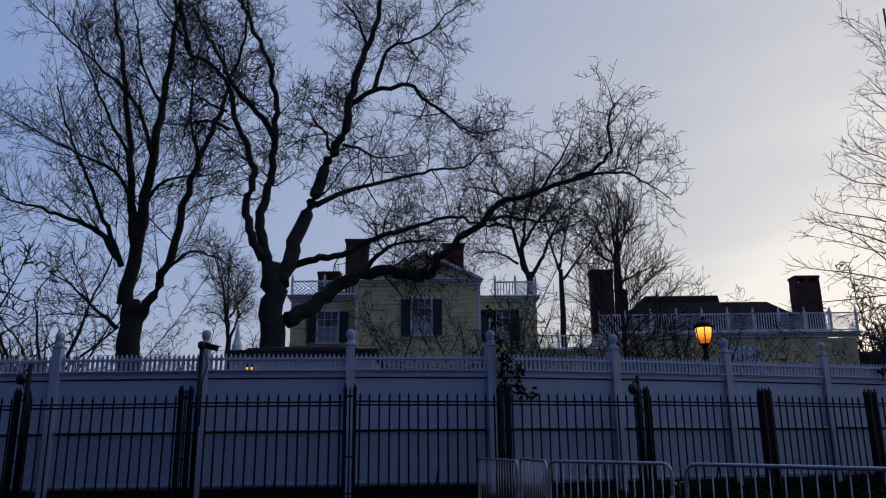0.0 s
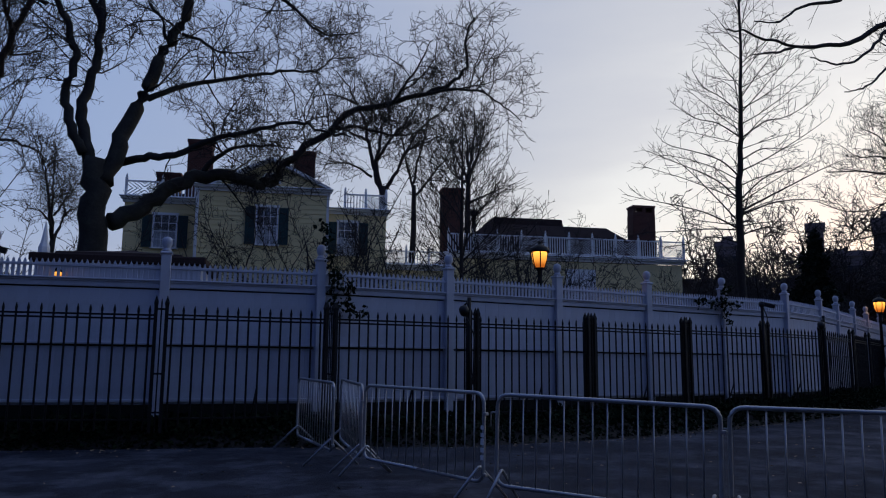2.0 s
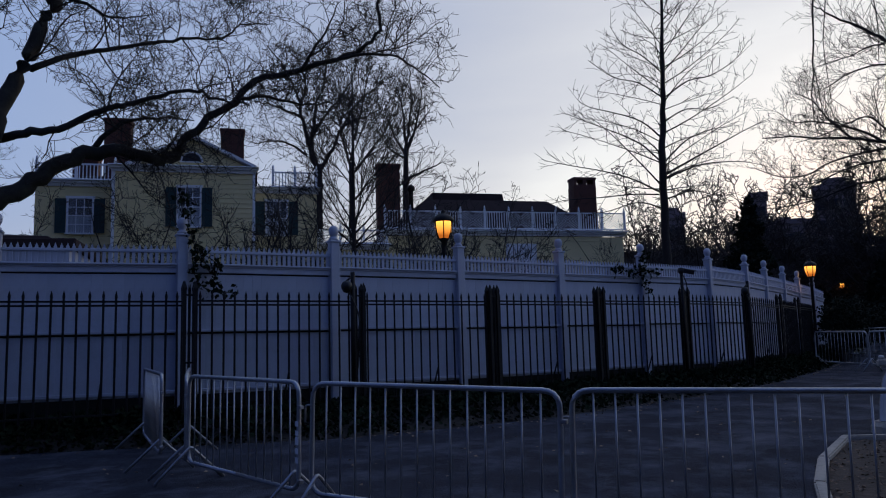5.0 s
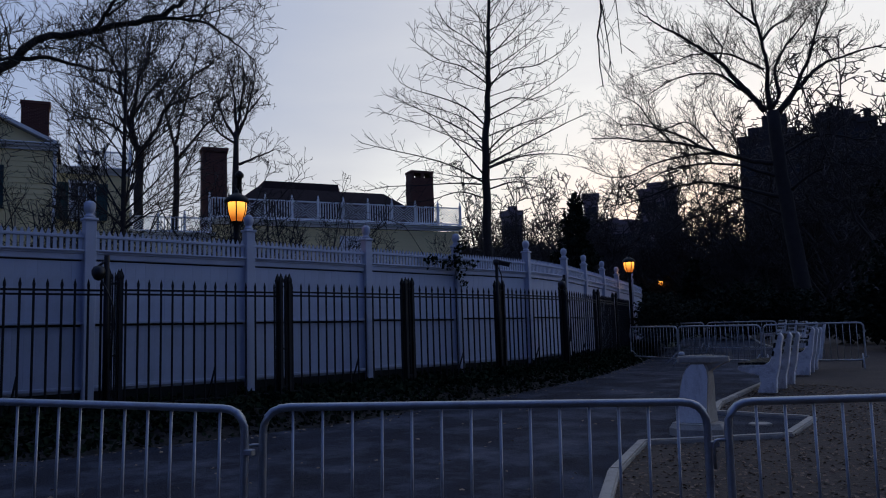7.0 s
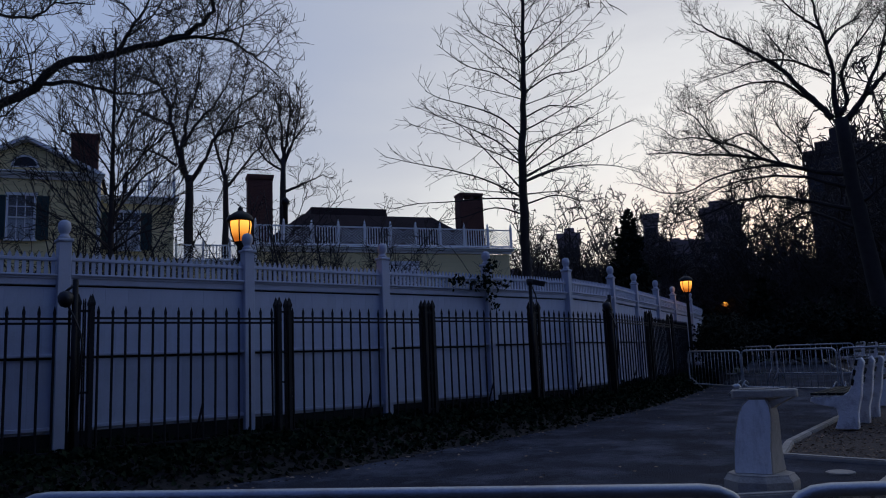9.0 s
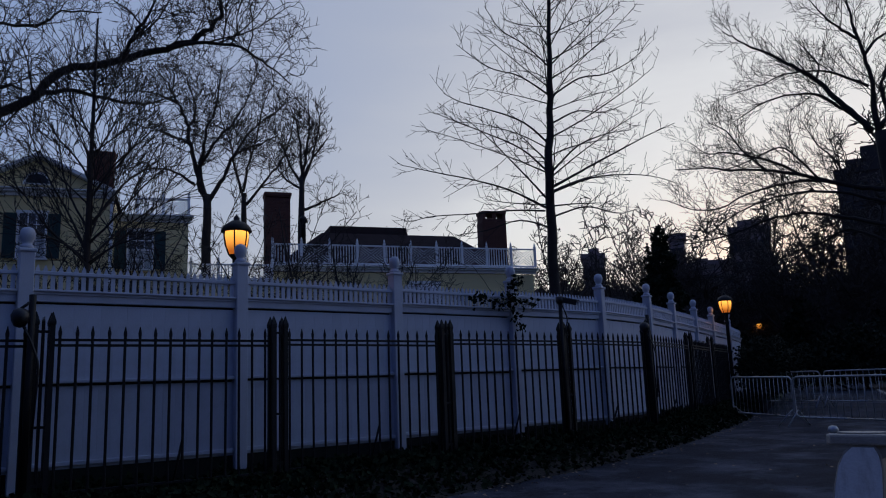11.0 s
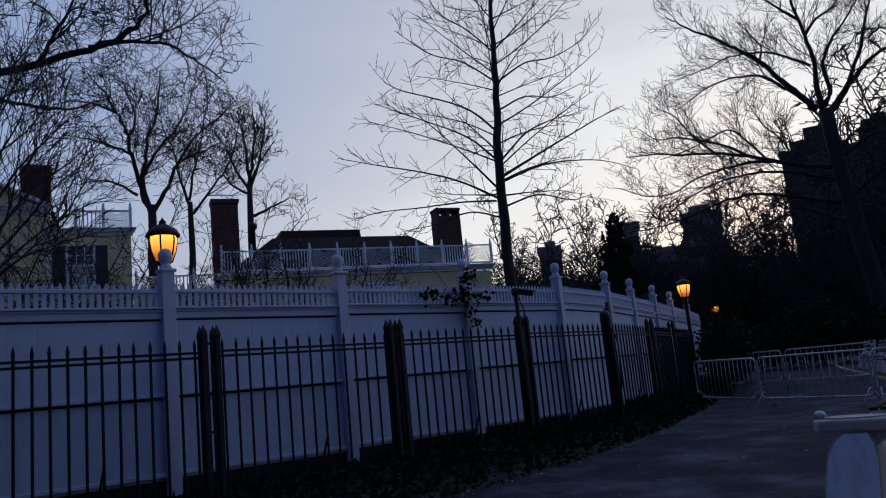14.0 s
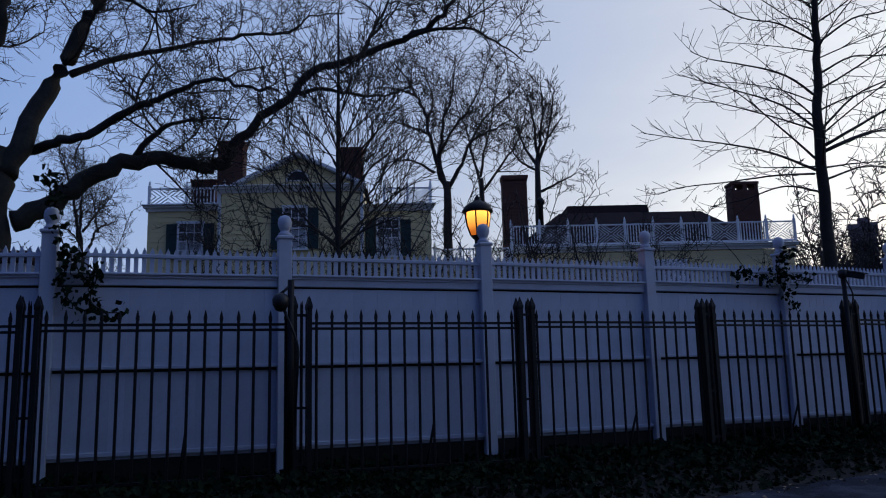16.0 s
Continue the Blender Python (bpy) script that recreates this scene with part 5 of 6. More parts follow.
oak([(-3.5, 11.9), (-4.4, 13.2), (-5.3, 13.9), (-7.1, 13.2), (-8.9, 12.8)], 0.1, 0.03, -2)
tree("great bare tree with a broad dark crown", (ox, oy, oz), ([(0.5, -0.5, 0), (0.3, -0.3, 4), (0, 0, 9 - oz), (-0.2, 0.2, 14.1 - oz)], 0.5, 0.36), limbs, OAK, 33)


# Generic bare trees for the woods behind and between the houses.
def wood_tree(x, y, height, seed, label, limbs_n=7, spread=38, fork=0.3, thin=0.014, counts=(1.5, 2.5, 3.2), stems=1, twig=None):
    r = random.Random(seed)
    lines = []
    prm = dict(count=counts, length=(height * 0.2, height * 0.09, height * 0.042), bare=(0.18, 0.1, 0.1), angle=(35, 85), wiggle=0.26, up=0.03, thin=thin, lift=0.2, girth=0.0135)
    for i in range(limbs_n):
        top = 0.45 + 0.55 * (i + 1) / limbs_n
        p = Vector((0, 0, height * fork * r.uniform(0.75, 1.05))) if stems == 1 else Vector((r.gauss(0, 0.12), r.gauss(0, 0.12), height * 0.03))
        a, tilt = i * 2.4 + r.uniform(-0.4, 0.4), radians(spread * (1.35 - top) * r.uniform(0.7, 1.3) + 6)
        ln = (height * top - p.z) / max(0.5, math.cos(tilt)) * r.uniform(0.9, 1.05)
        d = Vector((math.cos(a) * math.sin(tilt), math.sin(a) * math.sin(tilt), math.cos(tilt)))
        side = Vector((-math.sin(a), math.cos(a), 0))
        pts = [p]
        for s in (0.25, 0.5, 0.75, 1.0):
            pts.append(p + d * ln * s + side * r.gauss(0, 0.05) * ln + Vector((d.x, d.y, 0)) * ln * 0.12 * math.sin(s * 3.1))
        lines.append((pts, height * (0.007 if stems == 1 else 0.0026), height * 0.0016))
    trunk = ([(0, 0, 0), (r.gauss(0, 0.06), 0, height * fork * 0.5), (0, 0, height * fork)], height * 0.0165, height * 0.012) if stems == 1 else ([(0, 0, 0), (0, 0, height * 0.05), (0.03, 0, height * 0.1)], height * 0.014, height * 0.008)
    return tree(label, (x, y, ground(x, y)), trunk, lines, prm, seed, twig, "", twig)


FAR = (0.88, 1.65, 1.9)
MID = dict(count=(1.9, 2.2, 2.4), length=(3.7, 1.8, 0.9), bare=(0.15, 0.1, 0.1), angle=(30, 75), wiggle=0.25, up=0.03, thin=0.0185, lift=0.2, girth=0.011, trunk_power=2.0)


def placed(x, y, fork, lines, prm, seed, label, r0, r1, lean=0.0):
    z = ground(x, y)
    return tree(label, (x, y, z), ([(0, 0, 0), (lean / 2, 0, (fork - z) / 2), (lean, 0, fork - z)], r0, r1), rooted((x, y, z), lines), prm, seed)


CROWN_A, CROWN_B, CROWN_C, LEADER = [], [], [], []
CROWN_A.append(([(6.95, 64.00, 15.51), (6.22, 64.28, 17.56), (5.74, 64.53, 19.87), (5.37, 64.81, 21.94), (4.72, 65.08, 23.46), (3.95, 65.34, 24.99), (2.88, 65.62, 26.51)], 0.218, 0.044))
CROWN_A.append(([(7.06, 64.00, 15.78), (8.02, 63.68, 17.41), (8.55, 63.35, 18.72), (9.39, 63.03, 19.48), (10.65, 62.71, 19.97), (11.83, 62.39, 20.52)], 0.189, 0.044))
CROWN_A.append(([(7.00, 64.00, 15.28), (6.42, 64.13, 17.53), (6.61, 64.28, 19.51), (6.81, 64.40, 21.28), (7.35, 64.53, 22.78), (7.66, 64.68, 24.60), (7.84, 64.81, 26.74)], 0.204, 0.044))
CROWN_A.append(([(6.00, 64.00, 16.93), (4.67, 64.53, 17.88), (3.40, 65.08, 18.30), (1.85, 65.62, 18.11)], 0.116, 0.029))
CROWN_A.append(([(5.61, 64.49, 20.13), (4.46, 63.79, 20.44), (2.98, 63.08, 20.71), (1.31, 62.39, 20.69)], 0.116, 0.029))
CROWN_A.append(([(6.39, 64.00, 18.32), (7.27, 63.44, 19.84), (8.58, 62.87, 21.37), (9.37, 62.30, 22.60), (10.04, 61.74, 24.39)], 0.145, 0.029))
CROWN_A.append(([(5.48, 64.65, 21.32), (6.03, 65.29, 23.00), (5.53, 65.94, 25.30), (4.87, 66.59, 27.03)], 0.116, 0.029))
CROWN_A.append(([(8.55, 63.19, 18.67), (9.97, 64.00, 21.23), (11.75, 64.81, 23.04), (12.88, 65.62, 24.59)], 0.116, 0.029))
CROWN_A.append(([(4.72, 64.65, 23.30), (3.46, 63.89, 23.54), (2.23, 63.14, 23.47), (0.83, 62.39, 22.84)], 0.116, 0.029))
CROWN_B.append(([(9.53, 63.99, 15.98), (8.86, 64.36, 18.45), (8.65, 64.73, 20.29), (7.91, 65.10, 22.42), (7.68, 65.48, 24.32)], 0.121, 0.027))
CROWN_B.append(([(9.69, 63.99, 15.50), (10.92, 63.61, 17.14), (12.14, 63.24, 18.75), (12.84, 62.87, 20.64), (13.12, 62.50, 22.25)], 0.121, 0.027))
CROWN_B.append(([(9.48, 63.99, 16.53), (9.92, 63.99, 18.93), (10.51, 63.99, 20.96), (10.84, 63.99, 23.00), (11.44, 63.99, 24.79)], 0.107, 0.027))
CROWN_C.append(([(13.09, 59.00, 15.91), (12.30, 59.33, 17.44), (11.88, 59.67, 18.74), (11.49, 60.00, 19.91)], 0.12, 0.03))
CROWN_C.append(([(13.14, 59.00, 15.91), (13.61, 58.67, 17.40), (14.23, 58.33, 18.36), (14.86, 58.00, 19.20)], 0.12, 0.03))
CROWN_C.append(([(13.11, 59.00, 16.43), (13.05, 59.00, 18.28), (12.86, 59.00, 19.88), (12.40, 59.00, 21.35)], 0.13, 0.03))
CROWN_C.append(([(13.16, 59.00, 16.57), (13.50, 59.33, 18.67), (13.74, 59.67, 20.41), (13.74, 60.00, 22.47)], 0.13, 0.03))
CROWN_C.append(([(13.14, 59.00, 14.09), (14.12, 58.67, 14.47), (15.10, 58.33, 14.91), (15.56, 58.00, 15.09)], 0.12, 0.03))
CROWN_C.append(([(13.18, 59.00, 16.17), (13.90, 58.67, 18.20), (14.18, 58.33, 19.96), (14.29, 58.00, 20.92)], 0.1, 0.03))
CROWN_C.append(([(13.03, 59.00, 15.65), (12.15, 59.50, 16.30), (11.48, 60.00, 17.36), (11.18, 60.50, 18.18)], 0.1, 0.03))
W1 = placed(6.85, 64.0, 16.2, CROWN_A, MID, 41, "tall bare branching tree behind the two houses", 0.4, 0.28, 0.08)
placed(9.45, 64.0, 16.4, CROWN_B, MID, 48, "slim bare tree behind the two houses", 0.3, 0.18, 0.08)
FINE = dict(count=(2.4, 3.2, 3.2), length=(2.3, 1.1, 0.6), bare=(0.1, 0.1, 0.1), angle=(25, 60), wiggle=0.2, up=0.05, thin=0.018, lift=0.25, girth=0.012, trunk_power=2.0)
placed(13.0, 59.0, 16.5, CROWN_C, FINE, 49, "bare round-headed tree behind the ballroom wing", 0.34, 0.16, 0.1)
W2 = wood_tree(13.6, 49.6, 7.0, 42, "bare branching tree beside the ballroom wing", 11, 54, 0.3, 0.0125, (1.9, 2.6, 3.0))
W3 = wood_tree(2.2, 36.0, 9.6, 43, "small bare many-stemmed tree before the mansion", 14, 66, 0.1, 0.0135, (2.0, 2.5, 2.8), 9)
LEADER.append(([(3.91, 17.20, 3.46), (3.66, 17.38, 4.01), (3.35, 17.55, 4.56), (3.10, 17.73, 5.12), (2.94, 17.90, 5.66)], 0.02, 0.005))
LEADER.append(([(3.92, 17.20, 3.58), (4.32, 17.03, 4.00), (4.65, 16.87, 4.38), (5.11, 16.70, 4.76)], 0.02, 0.005))
LEADER.append(([(3.93, 17.20, 3.82), (4.33, 17.43, 4.51), (4.74, 17.67, 4.93), (5.03, 17.90, 5.34)], 0.02, 0.005))
LEADER.append(([(3.95, 17.20, 4.27), (4.23, 17.00, 4.66), (4.52, 16.80, 4.91), (4.85, 16.60, 5.20)], 0.018, 0.005))
LEADER.append(([(3.95, 17.20, 4.42), (3.69, 17.37, 4.87), (3.38, 17.53, 5.25), (3.21, 17.70, 5.65)], 0.018, 0.005))
LEADER.append(([(3.96, 17.20, 4.84), (4.14, 17.40, 5.30), (4.28, 17.60, 5.76), (4.45, 17.80, 6.18)], 0.016, 0.005))
LEADER.append(([(3.97, 17.20, 4.95), (3.79, 17.07, 5.33), (3.67, 16.93, 5.66), (3.62, 16.80, 5.93)], 0.016, 0.005))
LEADER.append(([(3.98, 17.20, 5.36), (4.15, 17.27, 5.84), (4.24, 17.33, 6.22), (4.36, 17.40, 6.56)], 0.014, 0.004))
LEADER.append(([(3.98, 17.20, 5.57), (3.87, 17.10, 5.96), (3.74, 17.00, 6.25)], 0.014, 0.004))
LEADER.append(([(3.91, 17.20, 3.36), (3.46, 17.03, 3.74), (3.19, 16.87, 4.13), (2.89, 16.70, 4.46)], 0.02, 0.005))
LEADER.append(([(3.92, 17.20, 3.36), (4.29, 17.40, 3.81), (4.74, 17.60, 4.21), (5.38, 17.80, 4.59)], 0.02, 0.005))
LEADER.append(([(3.92, 17.20, 3.77), (3.59, 17.47, 4.43), (3.44, 17.73, 5.08), (3.34, 18.00, 5.60)], 0.018, 0.005))
LEADER.append(([(3.92, 17.20, 3.62), (4.09, 17.47, 4.33), (4.15, 17.73, 5.04), (4.21, 18.00, 5.63)], 0.018, 0.005))
LEADER.append(([(3.92, 17.20, 3.29), (3.65, 16.97, 3.54), (3.27, 16.73, 3.68), (2.88, 16.50, 3.90)], 0.018, 0.005))
LEADER.append(([(3.92, 17.20, 3.31), (4.29, 16.97, 3.53), (4.66, 16.73, 3.62), (5.02, 16.50, 3.69)], 0.018, 0.005))
for i in range(14):
    z, a = 3.3 + i * 0.2, i * 2.4
    ln = 1.5 - 0.07 * i
    LEADER.append(([(3.95, 17.2, z), (3.95 + 0.45 * ln * math.cos(a), 17.2 + 0.3 * ln * math.sin(a), z + 0.45 * ln), (3.95 + 0.8 * ln * math.cos(a + 0.1), 17.2 + 0.6 * ln * math.sin(a), z + ln)], 0.013, 0.004))
ORN = dict(jitter=0.5, count=(7.0, 6.5), length=(0.85, 0.4), bare=(0.2, 0.15), angle=(20, 50), wiggle=0.1, up=0.05, thin=0.006, lift=0.2, girth=0.009, trunk_power=1.0)
W4 = placed(3.92, 17.2, 6.9, LEADER, ORN, 44, "slender bare ornamental tree behind the fence", 0.075, 0.012)
W5 = wood_tree(14.5, 46.0, 9.0, 45, "small bare tree before the ballroom wing", 7, 50, 0.25, 0.009, (1.6, 2.6, 3.4))
W6 = wood_tree(60, 78, 17.0, 46, "bare park tree in the far woods", 7, 40, 0.28, 0.042, FAR, 1, FARTWIG)
W7 = wood_tree(75, 70, 15.0, 47, "bare park tree in the far woods", 7, 48, 0.2, 0.042, FAR, 1, FARTWIG)
rng = random.Random(50)


def again(ob, x, y, s, turn):
    m = Matrix.Translation((x, y, ground(x, y))) @ Matrix.Rotation(turn, 4, "Z") @ Matrix.Scale(s, 4)
    return copy_thing(ob, m)


for ob, x, y, s in ((W5, -3.0, 40, 1.0), (W1, -14, 50, 0.55), (W5, -22, 42, 1.7), (W1, -21.5, 29, 0.7), (W3, 4.6, 38.5, 0.98), (W3, -9.5, 36, 0.75), (W3, 10.6, 38, 0.86), (W6, 33.8, 60, 0.82), (W7, 37.0, 58, 0.9), (W6, 40.2, 57, 0.86), (W7, 43.4, 55, 0.95), (W6, 47, 54, 0.9), (W6, 48.3, 38.2, 1.05), (W7, 52, 35, 1.2), (W6, 45, 33, 0.95), (W7, 50, 41, 1.1), (W6, 56, 43, 1.2), (W6, -24, 36, 0.8), (W3, -16.5, 30, 1.05), 
                    (W6, 54, 58, 0.8), (W7, 62, 52, 0.9), (W6, 68, 48, 1.0), (W6, 46, 66, 0.75), (W7, 36, 74, 0.8), (W6, 52, 44, 0.8), (W7, 58, 38, 0.9), (W6, 34, 62, 0.6), (W7, 30, 72, 0.55), (W7, 64, 60, 0.8), (W6, 48, 52, 0.8), (W7, 50, 60, 0.75), (W6, 44, 48, 0.7), (W7, 66, 42, 1.0), (W7, 40, 62, 0.6), (W6, 60, 46, 0.9), (W7, 46, 38, 0.7), (W6, 38, 54, 0.55), (W6, 62, 53, 1.15), (W7, 71, 51, 1.2), (W7, 31, 66, 0.65), (W6, 36, 69, 0.75), (W7, 41, 71, 0.8), (W6, 47, 74, 0.85), (W7, 45, 45, 0.8), (W6, 50, 49, 0.9), (W7, 55, 50, 0.9), (W7, 43, 52, 0.6), (W6, 33, 57, 0.5), (W7, 31, 54, 0.55), (W6, 29.5, 66, 0.7), (W7, 33.5, 70, 0.8), (W7, 36, 60, 0.55)):
    if s:
        again(ob, x, y, s, rng.uniform(0, 6.28))

# Branches that hang over the path, from a tree beside it.
OVER = []
OVER.append(([(6.03, 6.60, 4.82), (5.72, 6.54, 4.51), (5.47, 6.49, 4.33), (5.07, 6.43, 4.09), (4.66, 6.37, 3.99), (4.44, 6.31, 3.95), (4.07, 6.26, 3.99), (3.78, 6.20, 3.99)], 0.035, 0.006))
OVER.append(([(5.68, 6.50, 4.49), (5.39, 6.40, 4.21), (5.15, 6.30, 3.99), (4.89, 6.20, 3.81), (4.60, 6.10, 3.73), (4.35, 6.00, 3.72)], 0.02, 0.005))
OVER.append(([(4.50, 6.40, 3.99), (4.25, 6.23, 3.85), (4.01, 6.07, 3.75), (3.78, 5.90, 3.66)], 0.014, 0.004))
OVER.append(([(6.00, 6.60, 4.54), (5.61, 6.46, 4.07), (5.29, 6.32, 3.84), (5.04, 6.18, 3.64), (4.79, 6.04, 3.51), (4.55, 5.90, 3.42)], 0.016, 0.004))
OVER.append(([(5.74, 6.80, 4.95), (5.28, 6.70, 4.66), (5.03, 6.60, 4.53), (4.67, 6.50, 4.41), (4.38, 6.40, 4.20), (4.08, 6.30, 4.13)], 0.025, 0.005))
OVER.append(([(17.2, 9, 8.0), (13, 8.6, 9.5), (9, 7.6, 7.6), (6.6, 6.7, 4.9)], 0.12, 0.03))
OVER.append(([(17.2, 9, 9.0), (12, 8.6, 10.0), (8.5, 7.6, 8.2), (6.9, 7.2, 6.2)], 0.1, 0.02))
OVER.append(([(6.9, 7.2, 6.2), (6.6, 7.2, 4.9), (6.45, 7.15, 4.1), (6.37, 7.12, 3.5), (6.31, 7.1, 3.15), (6.33, 7.1, 2.88)], 0.014, 0.003))
OVER.append(([(6.37, 7.12, 3.45), (6.40, 7.12, 3.2), (6.42, 7.12, 2.98)], 0.005, 0.0025))
OVER.append(([(6.8, 7.2, 5.6), (6.62, 7.15, 4.4), (6.5, 7.14, 3.7), (6.54, 7.16, 3.15)], 0.008, 0.0025))
OVER.append(([(6.9, 7.2, 6.0), (6.85, 7.05, 4.6), (6.9, 7.0, 3.9), (6.88, 7.0, 3.5)], 0.009, 0.003))
OVER.append(([(6.88, 7.02, 4.0), (6.98, 7.0, 3.75), (7.02, 7.0, 3.55)], 0.004, 0.0025))
ov = dict(count=(2.6, 2.2), length=(0.32, 0.14), bare=(0.35, 0.2), angle=(20, 45), wiggle=0.1, up=-0.02, thin=0.0025, lift=-0.1, girth=0.012)
foot = Vector((17.5, 9.0, ground(17.5, 9)))
tree("bare tree whose branches hang over the path", foot, ([(0, 0, 0), (0, 0, 4), (-0.4, 0, 10)], 0.3, 0.14), rooted(foot, OVER), ov, 61)


# Thickets of bare brush under the far trees.
def thicket(x, y, width, height, seed, count=5200, label="tangled bare brush at the foot of the far woods", fine=1.0):
    r = random.Random(seed)
    ob = thing("thicket", Matrix.Translation((x, y, ground(x, y))), label, "brush", "brush thickets")
    v, f = [], []
    for _ in range(count):
        a, q = r.uniform(0, 6.283), r.random() ** 0.5 * width
        top = height * (1 - 0.5 * (q / width) ** 2) * (0.75 + 0.35 * noise.noise(Vector((math.cos(a) * q * 0.5, math.sin(a) * q * 0.5, seed))))
        p = Vector((math.cos(a) * q, math.sin(a) * q, r.random() ** 0.8 * max(0.5, top)))
        d = Vector((r.gauss(0, 0.6), r.gauss(0, 0.6), r.uniform(-0.1, 1.2))).normalized() * r.uniform(0.6, 1.8) * fine
        side = d.cross(Vector((r.gauss(0, 1), r.gauss(0, 1), r.gauss(0, 1)))).normalized() * r.uniform(0.014, 0.035) * fine
        k = len(v)
        v += [p - side, p + side, p + d]
        f.append((k, k + 1, k + 2))
    me = bpy.data.meshes.new("brush")
    me.from_pydata([tuple(q) for q in v], [], f)
    tagged(hang("brush", me, FARTWIG if fine == 1.0 else TWIG, ob), kind="stuff")
    for i in range(9):
        a, q = r.uniform(0, 6.283), r.random() * width * 0.8
        p = Vector((math.cos(a) * q, math.sin(a) * q, 0))
        stem = Tubes()
        stem.add(wander(r, p, Vector((r.gauss(0, 0.2), r.gauss(0, 0.2), 1)), height * r.uniform(0.6, 1.05), 0.12, 0.05, 6), [q * fine for q in (0.11, 0.1, 0.085, 0.07, 0.055, 0.04, 0.02)], 5)
        hang("stem", stem.mesh("stem"), BARK, ob)


for i in range(11):
    b, reach = radians(27.5 + 2.1 * i), (70 if i in (5, 6) else 56 + 7 * (i % 3))
    thicket(4.5 + reach * math.sin(b), 4.3 + reach * math.cos(b), 3.6, 9.0 + 1.2 * ((i * 2) % 3), 140 + i, 9500)
for i, (x, y, h) in enumerate(((-15.5, 40, 5.6), (-10.5, 41, 6.2), (-20.5, 38, 6.8), (-25, 36, 8.0), (-12.5, 36, 5.4), (-18, 33, 6.4))):
    thicket(x, y, 3.0, h, 160 + i, 3600)
for i, (x, y, w, h) in enumerate(((2.6, 37.0, 2.0, 9.2), (4.9, 39.5, 1.8, 9.0), (9.6, 41, 2.4, 9.2), (13.2, 43.5, 2.6, 9.8), (17.2, 46.5, 2.6, 9.4), (24.0, 48.0, 1.6, 8.6))):
    thicket(x, y, w, h, 180 + i, 2800, "low tangle of dark bare twigs before the houses", 0.6)


# Evergreens and hedges.
def shrub(name, x, y, blobs, label, category, seed, count, size, material=EVERGREEN):
    """A dense shrub of many small leaves over uneven lobes: (dx, dy, dz, radius, height)."""
    r = random.Random(seed)
    ob = thing(name, Matrix.Translation((x, y, ground(x, y))), label, category)
    spots, t = [], Tubes()
    for dx, dy, dz, rad, hgt in blobs:
        t.add([Vector((dx * 0.3, dy * 0.3, 0)), Vector((dx, dy, dz + hgt * 0.3))], [0.06, 0.03], 6)
        for _ in range(int(count * rad * hgt)):
            d = Vector((r.gauss(0, 1), r.gauss(0, 1), r.gauss(0, 1))).normalized()
            n = 0.8 + 0.45 * noise.noise(d * 2.3 + Vector((dx, dy, seed)))
            k = r.uniform(0.6, 1.0) ** 0.5 * n
            p = Vector((dx + d.x * rad * k, dy + d.y * rad * k, dz + hgt / 2 + d.z * hgt / 2 * k))
            if p.z > 0.02:
                spots.append(p)
    hang("stems", t.mesh("stems"), BARK, ob)
    leaves("foliage", r, spots, size, material, ob, None, 0.3)
    return ob


shrub("evergreen_shrub", 24.3, 33.6, [(0, 0, 0.3, 1.5, 3.5), (0, 0, 2.5, 1.2, 3), (0, 0, 4.4, 0.75, 2.3), (0.05, 0, 5.8, 0.35, 1.6)], "dark pointed conifer beyond the fence", "conifer", 71, 900, 0.16)
shrub("evergreen_shrub", 29.0, 20.0, [(0, 0, 0, 2.6, 4.5), (1.5, -1.5, 1.5, 2.6, 5.5), (-0.6, 0.7, 0, 1.8, 2.8), (2.5, 1, 2, 2.4, 5)], "large dark evergreen shrub beside the path", "evergreen shrub", 72, 420, 0.17)
shrub("evergreen_shrub", 34.5, 33.5, [(0, 0, 0, 2.4, 3.2), (-1.8, 1.2, 0, 1.8, 2.4), (2.0, -1.5, 0, 2.0, 2.6)], "round dark shrub beyond the barricades", "evergreen shrub", 73, 380, 0.2)
shrub("evergreen_shrub", 33.0, 23.5, [(0, 0, 0, 2.0, 2.4), (2.5, -1.5, 0, 2.4, 3.0), (-1.5, 1.5, 0, 1.8, 2.0)], "dark shrub behind the benches", "evergreen shrub", 74, 380, 0.2)
shrub("hedge", 20.8, 24.2, [(0, 0, 0.2, 0.8, 2.1), (0.9, 0.9, 0.2, 0.8, 2.2), (1.8, 1.9, 0.2, 0.9, 2.2), (2.9, 3.0, 0.2, 0.9, 2.2), (4.0, 4.2, 0.2, 1.0, 2.3), (5.4, 5.6, 0.2, 1.2, 2.4), (7, 7.2, 0.2, 1.3, 2.4)], "dark clipped hedge over the end of the iron fence", "hedge", 75, 900, 0.1)
for k, (x, y, s) in enumerate(((50, 62, 1.0), (57, 57, 1.0), (62, 50, 0.9), (47, 46, 0.8), (53, 40, 0.75), (42, 56, 0.8), (66, 44, 0.8), (38, 66, 0.9), (45, 43, 0.9), (50, 47, 1.0), (32, 73, 1.0), (38, 77, 1.1), (44, 70, 1.1))):
    shrub("evergreen_shrub", x, y, [(0, 0, 0, 3.2 * s, 3.6 * s), (-3 * s, 2.5 * s, 0, 2.6 * s, 2.8 * s), (3 * s, -2.5 * s, 0, 2.8 * s, 3.2 * s)], "dark undergrowth at the foot of the far woods", "undergrowth", 80 + k, 120, 0.42)

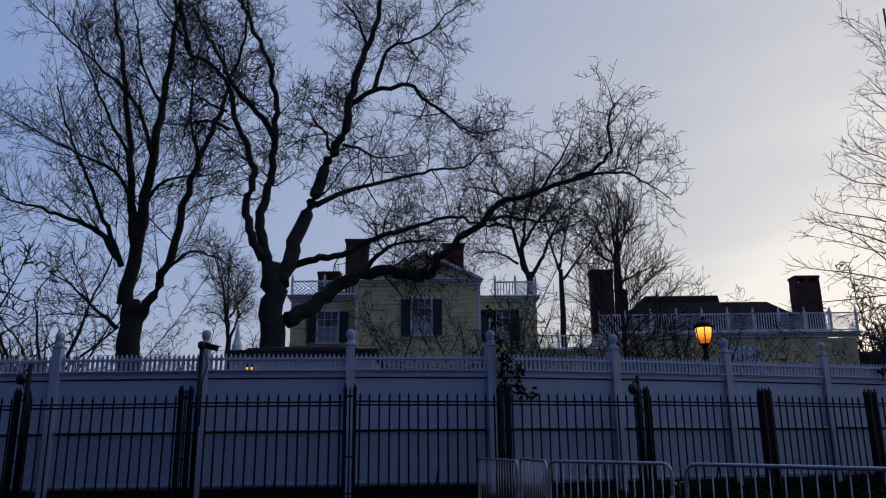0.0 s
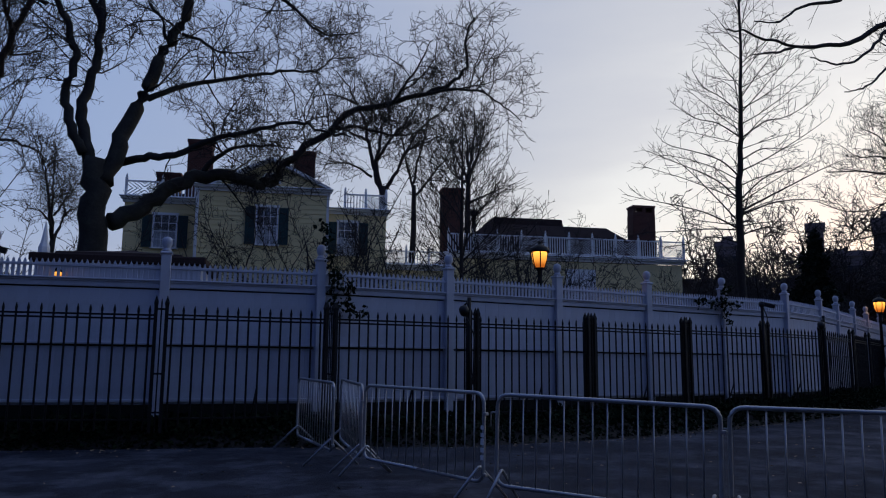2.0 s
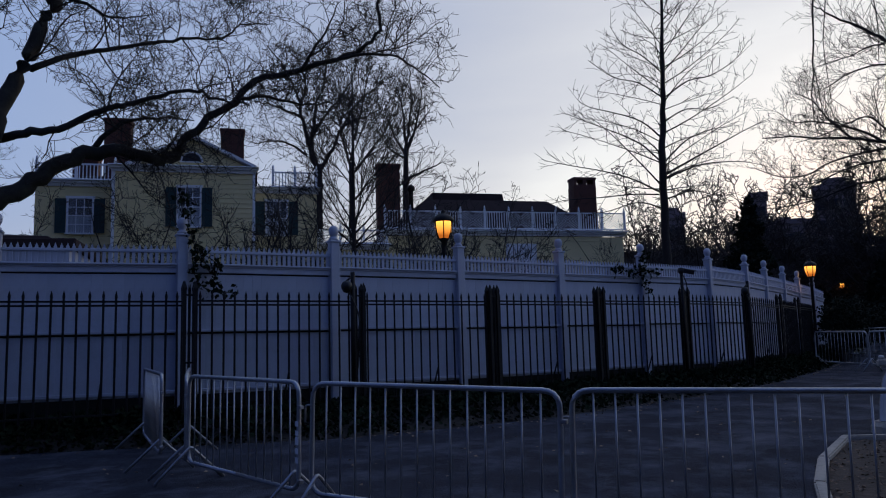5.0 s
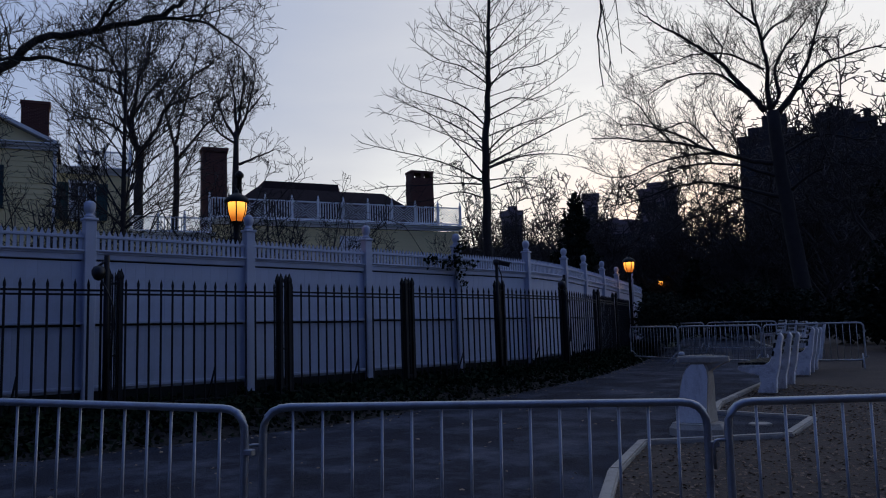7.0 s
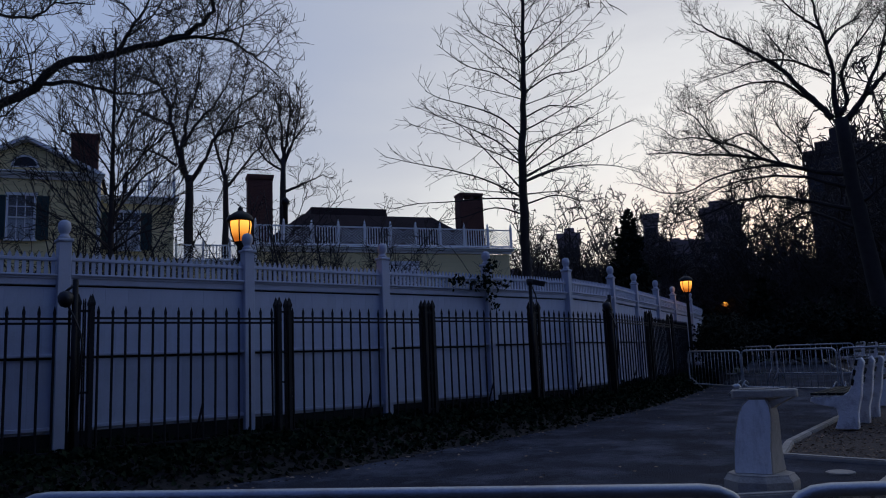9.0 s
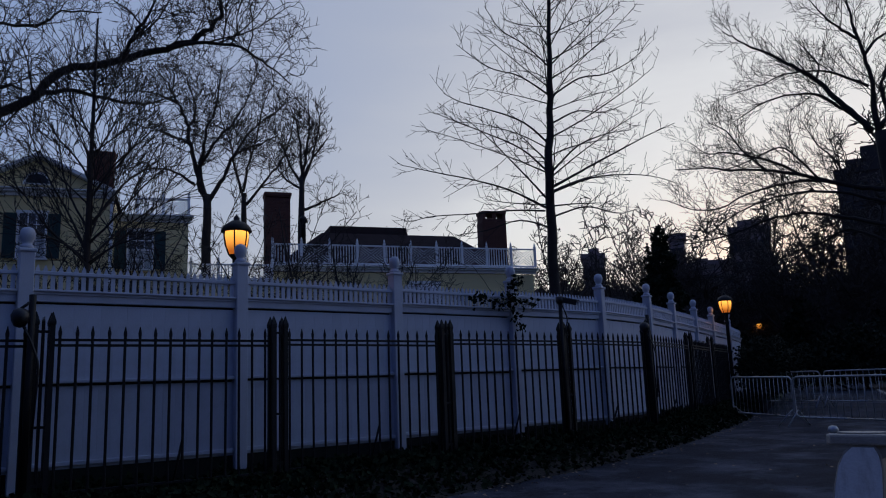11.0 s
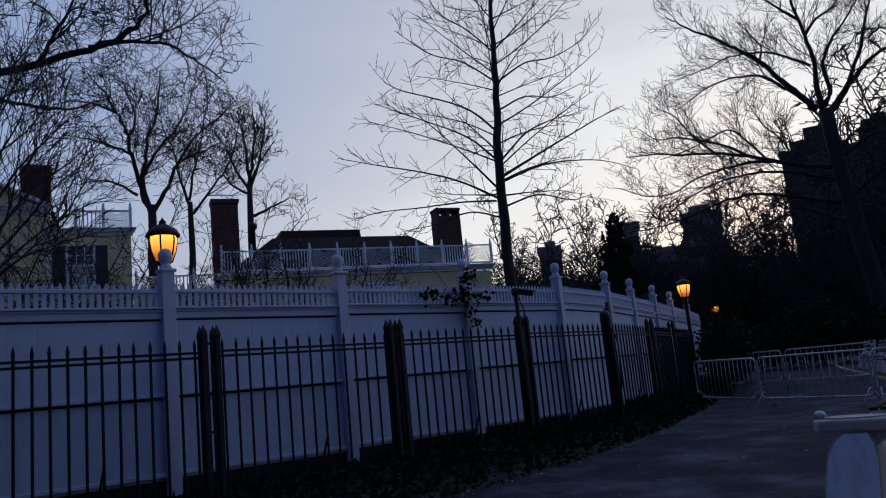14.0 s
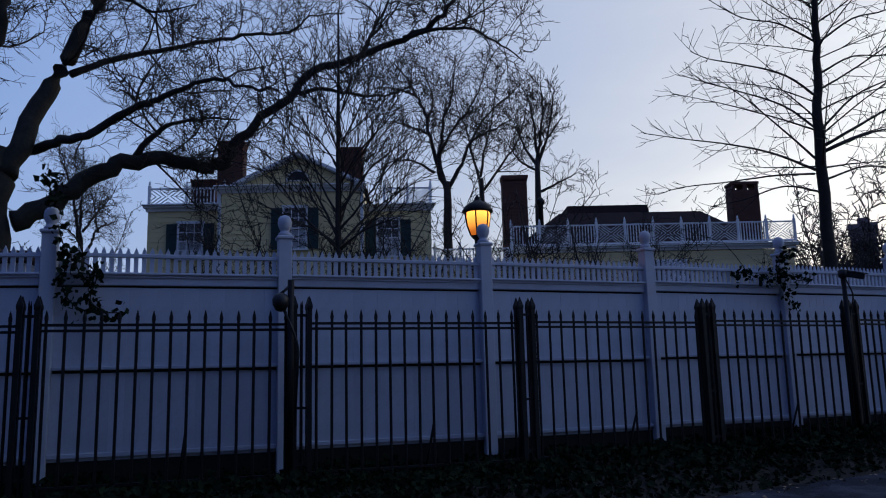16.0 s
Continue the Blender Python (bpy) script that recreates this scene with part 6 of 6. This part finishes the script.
for k, (x, y, h) in enumerate(((42, 45.5, 6.2), (45.5, 42.5, 5.8), (39, 50, 4.6), (33, 60, 4.0), (37, 66, 4.5), (47, 50, 5.0), (36, 56, 3.6))):
    shrub("evergreen_shrub", x, y, [(0, 0, 0, 2.6, h * 0.6), (0.5, -0.6, h * 0.3, 2.0, h * 0.55), (-1.8, 1.5, 0, 2.0, h * 0.5)], "ragged evergreen among the far woods", "evergreen shrub", 120 + k, 90, 0.36)

# Unseen dense evergreens behind the walk, added to keep skylight off the fence.
for k, (x, y, h) in enumerate(((-22, -5, 11), (-16, -9, 12), (-10, -8, 13), (-4, -9, 12), (2, -10, 14), (8, -9, 13), (14, -8, 12), (20, -5, 13), (-13, -13, 16), (-1, -14, 17), (11, -14, 16))):
    h *= 0.95 if x < 6 else 0.8
    shrub("evergreen_tree", x, y, [(0, 0, 0.2, 3.6, h * 0.55), (0.4, 0.3, h * 0.3, 3.0, h * 0.5), (-0.3, 0, h * 0.55, 2.2, h * 0.45)], "unseen tall evergreen added behind the path to block skylight", "evergreen tree", 100 + k, 75, 0.5)


# Far towers over the park.
win_me = share(boxed(-0.9, 0.9, -0.12, 0.02, 0, 1.7), "window")
win_me.materials.append(DARKGLASS)


def tower(x, y, w, d, h, tops, rows, cols, turn):
    # The lower far buildings take the masonry lightened for haze.
    stone = TOWER if h > 30 else HAZED_MASONRY
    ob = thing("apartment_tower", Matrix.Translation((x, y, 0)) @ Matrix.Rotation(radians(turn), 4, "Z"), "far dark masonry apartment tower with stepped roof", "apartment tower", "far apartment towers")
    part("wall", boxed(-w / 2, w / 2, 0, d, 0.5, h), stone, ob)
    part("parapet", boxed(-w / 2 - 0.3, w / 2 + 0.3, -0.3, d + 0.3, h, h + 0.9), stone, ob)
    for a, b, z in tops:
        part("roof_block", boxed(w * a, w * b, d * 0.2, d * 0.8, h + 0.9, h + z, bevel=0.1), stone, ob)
    for i in range(rows):
        for j in range(cols):
            hang("window", win_me, None, ob, m=Matrix.Translation((-w / 2 + w * (j + 0.5) / cols, 0, h - 3.2 - i * 3.3)))


for row in ((114.8, 103.2, 10.5, 4, 35.0, [(-0.1, 0.3, 4.6), (-0.34, -0.1, 2.6), (0.3, 0.44, 1.9)], 8, 4, -47), (119.6, 98.2, 4, 4, 34.2, [], 6, 2, -48), (122.3, 95.2, 6.8, 4, 36.6, [(-0.45, 0.42, 2.4), (-0.2, 0.1, 3.1)], 8, 3, -49), (125.2, 91.6, 2.6, 4, 36, [(-0.1, 0.3, 2.6)], 6, 1, -50), (127.5, 88.6, 5, 4, 34, [(-0.3, 0.1, 1.6)], 6, 2, -51), (132, 82, 12, 4, 33, [(-0.4, 0.0, 4)], 7, 5, -53), (66, 112, 3.2, 8, 20.5, [(-0.2, 0.3, 2)], 3, 2, -31), (62, 122, 26, 10, 15.5, [(-0.3, 0.0, 1.8)], 2, 8, -28), (84, 112, 9, 10, 19.5, [(0.1, 0.3, 1.6)], 2, 5, -36), (91.3, 106.3, 6, 7, 24.5, [(-0.3, 0.3, 2.2)], 6, 3, -40), (81.3, 111.6, 2.4, 4, 24, [], 4, 1, -36), (90.6, 108.6, 11, 10, 19.5, [(-0.1, 0.2, 1.5)], 5, 6, -40), (118, 82, 20, 12, 24, [(-0.3, 0.1, 3)], 5, 6, -55)):
    tower(*row)
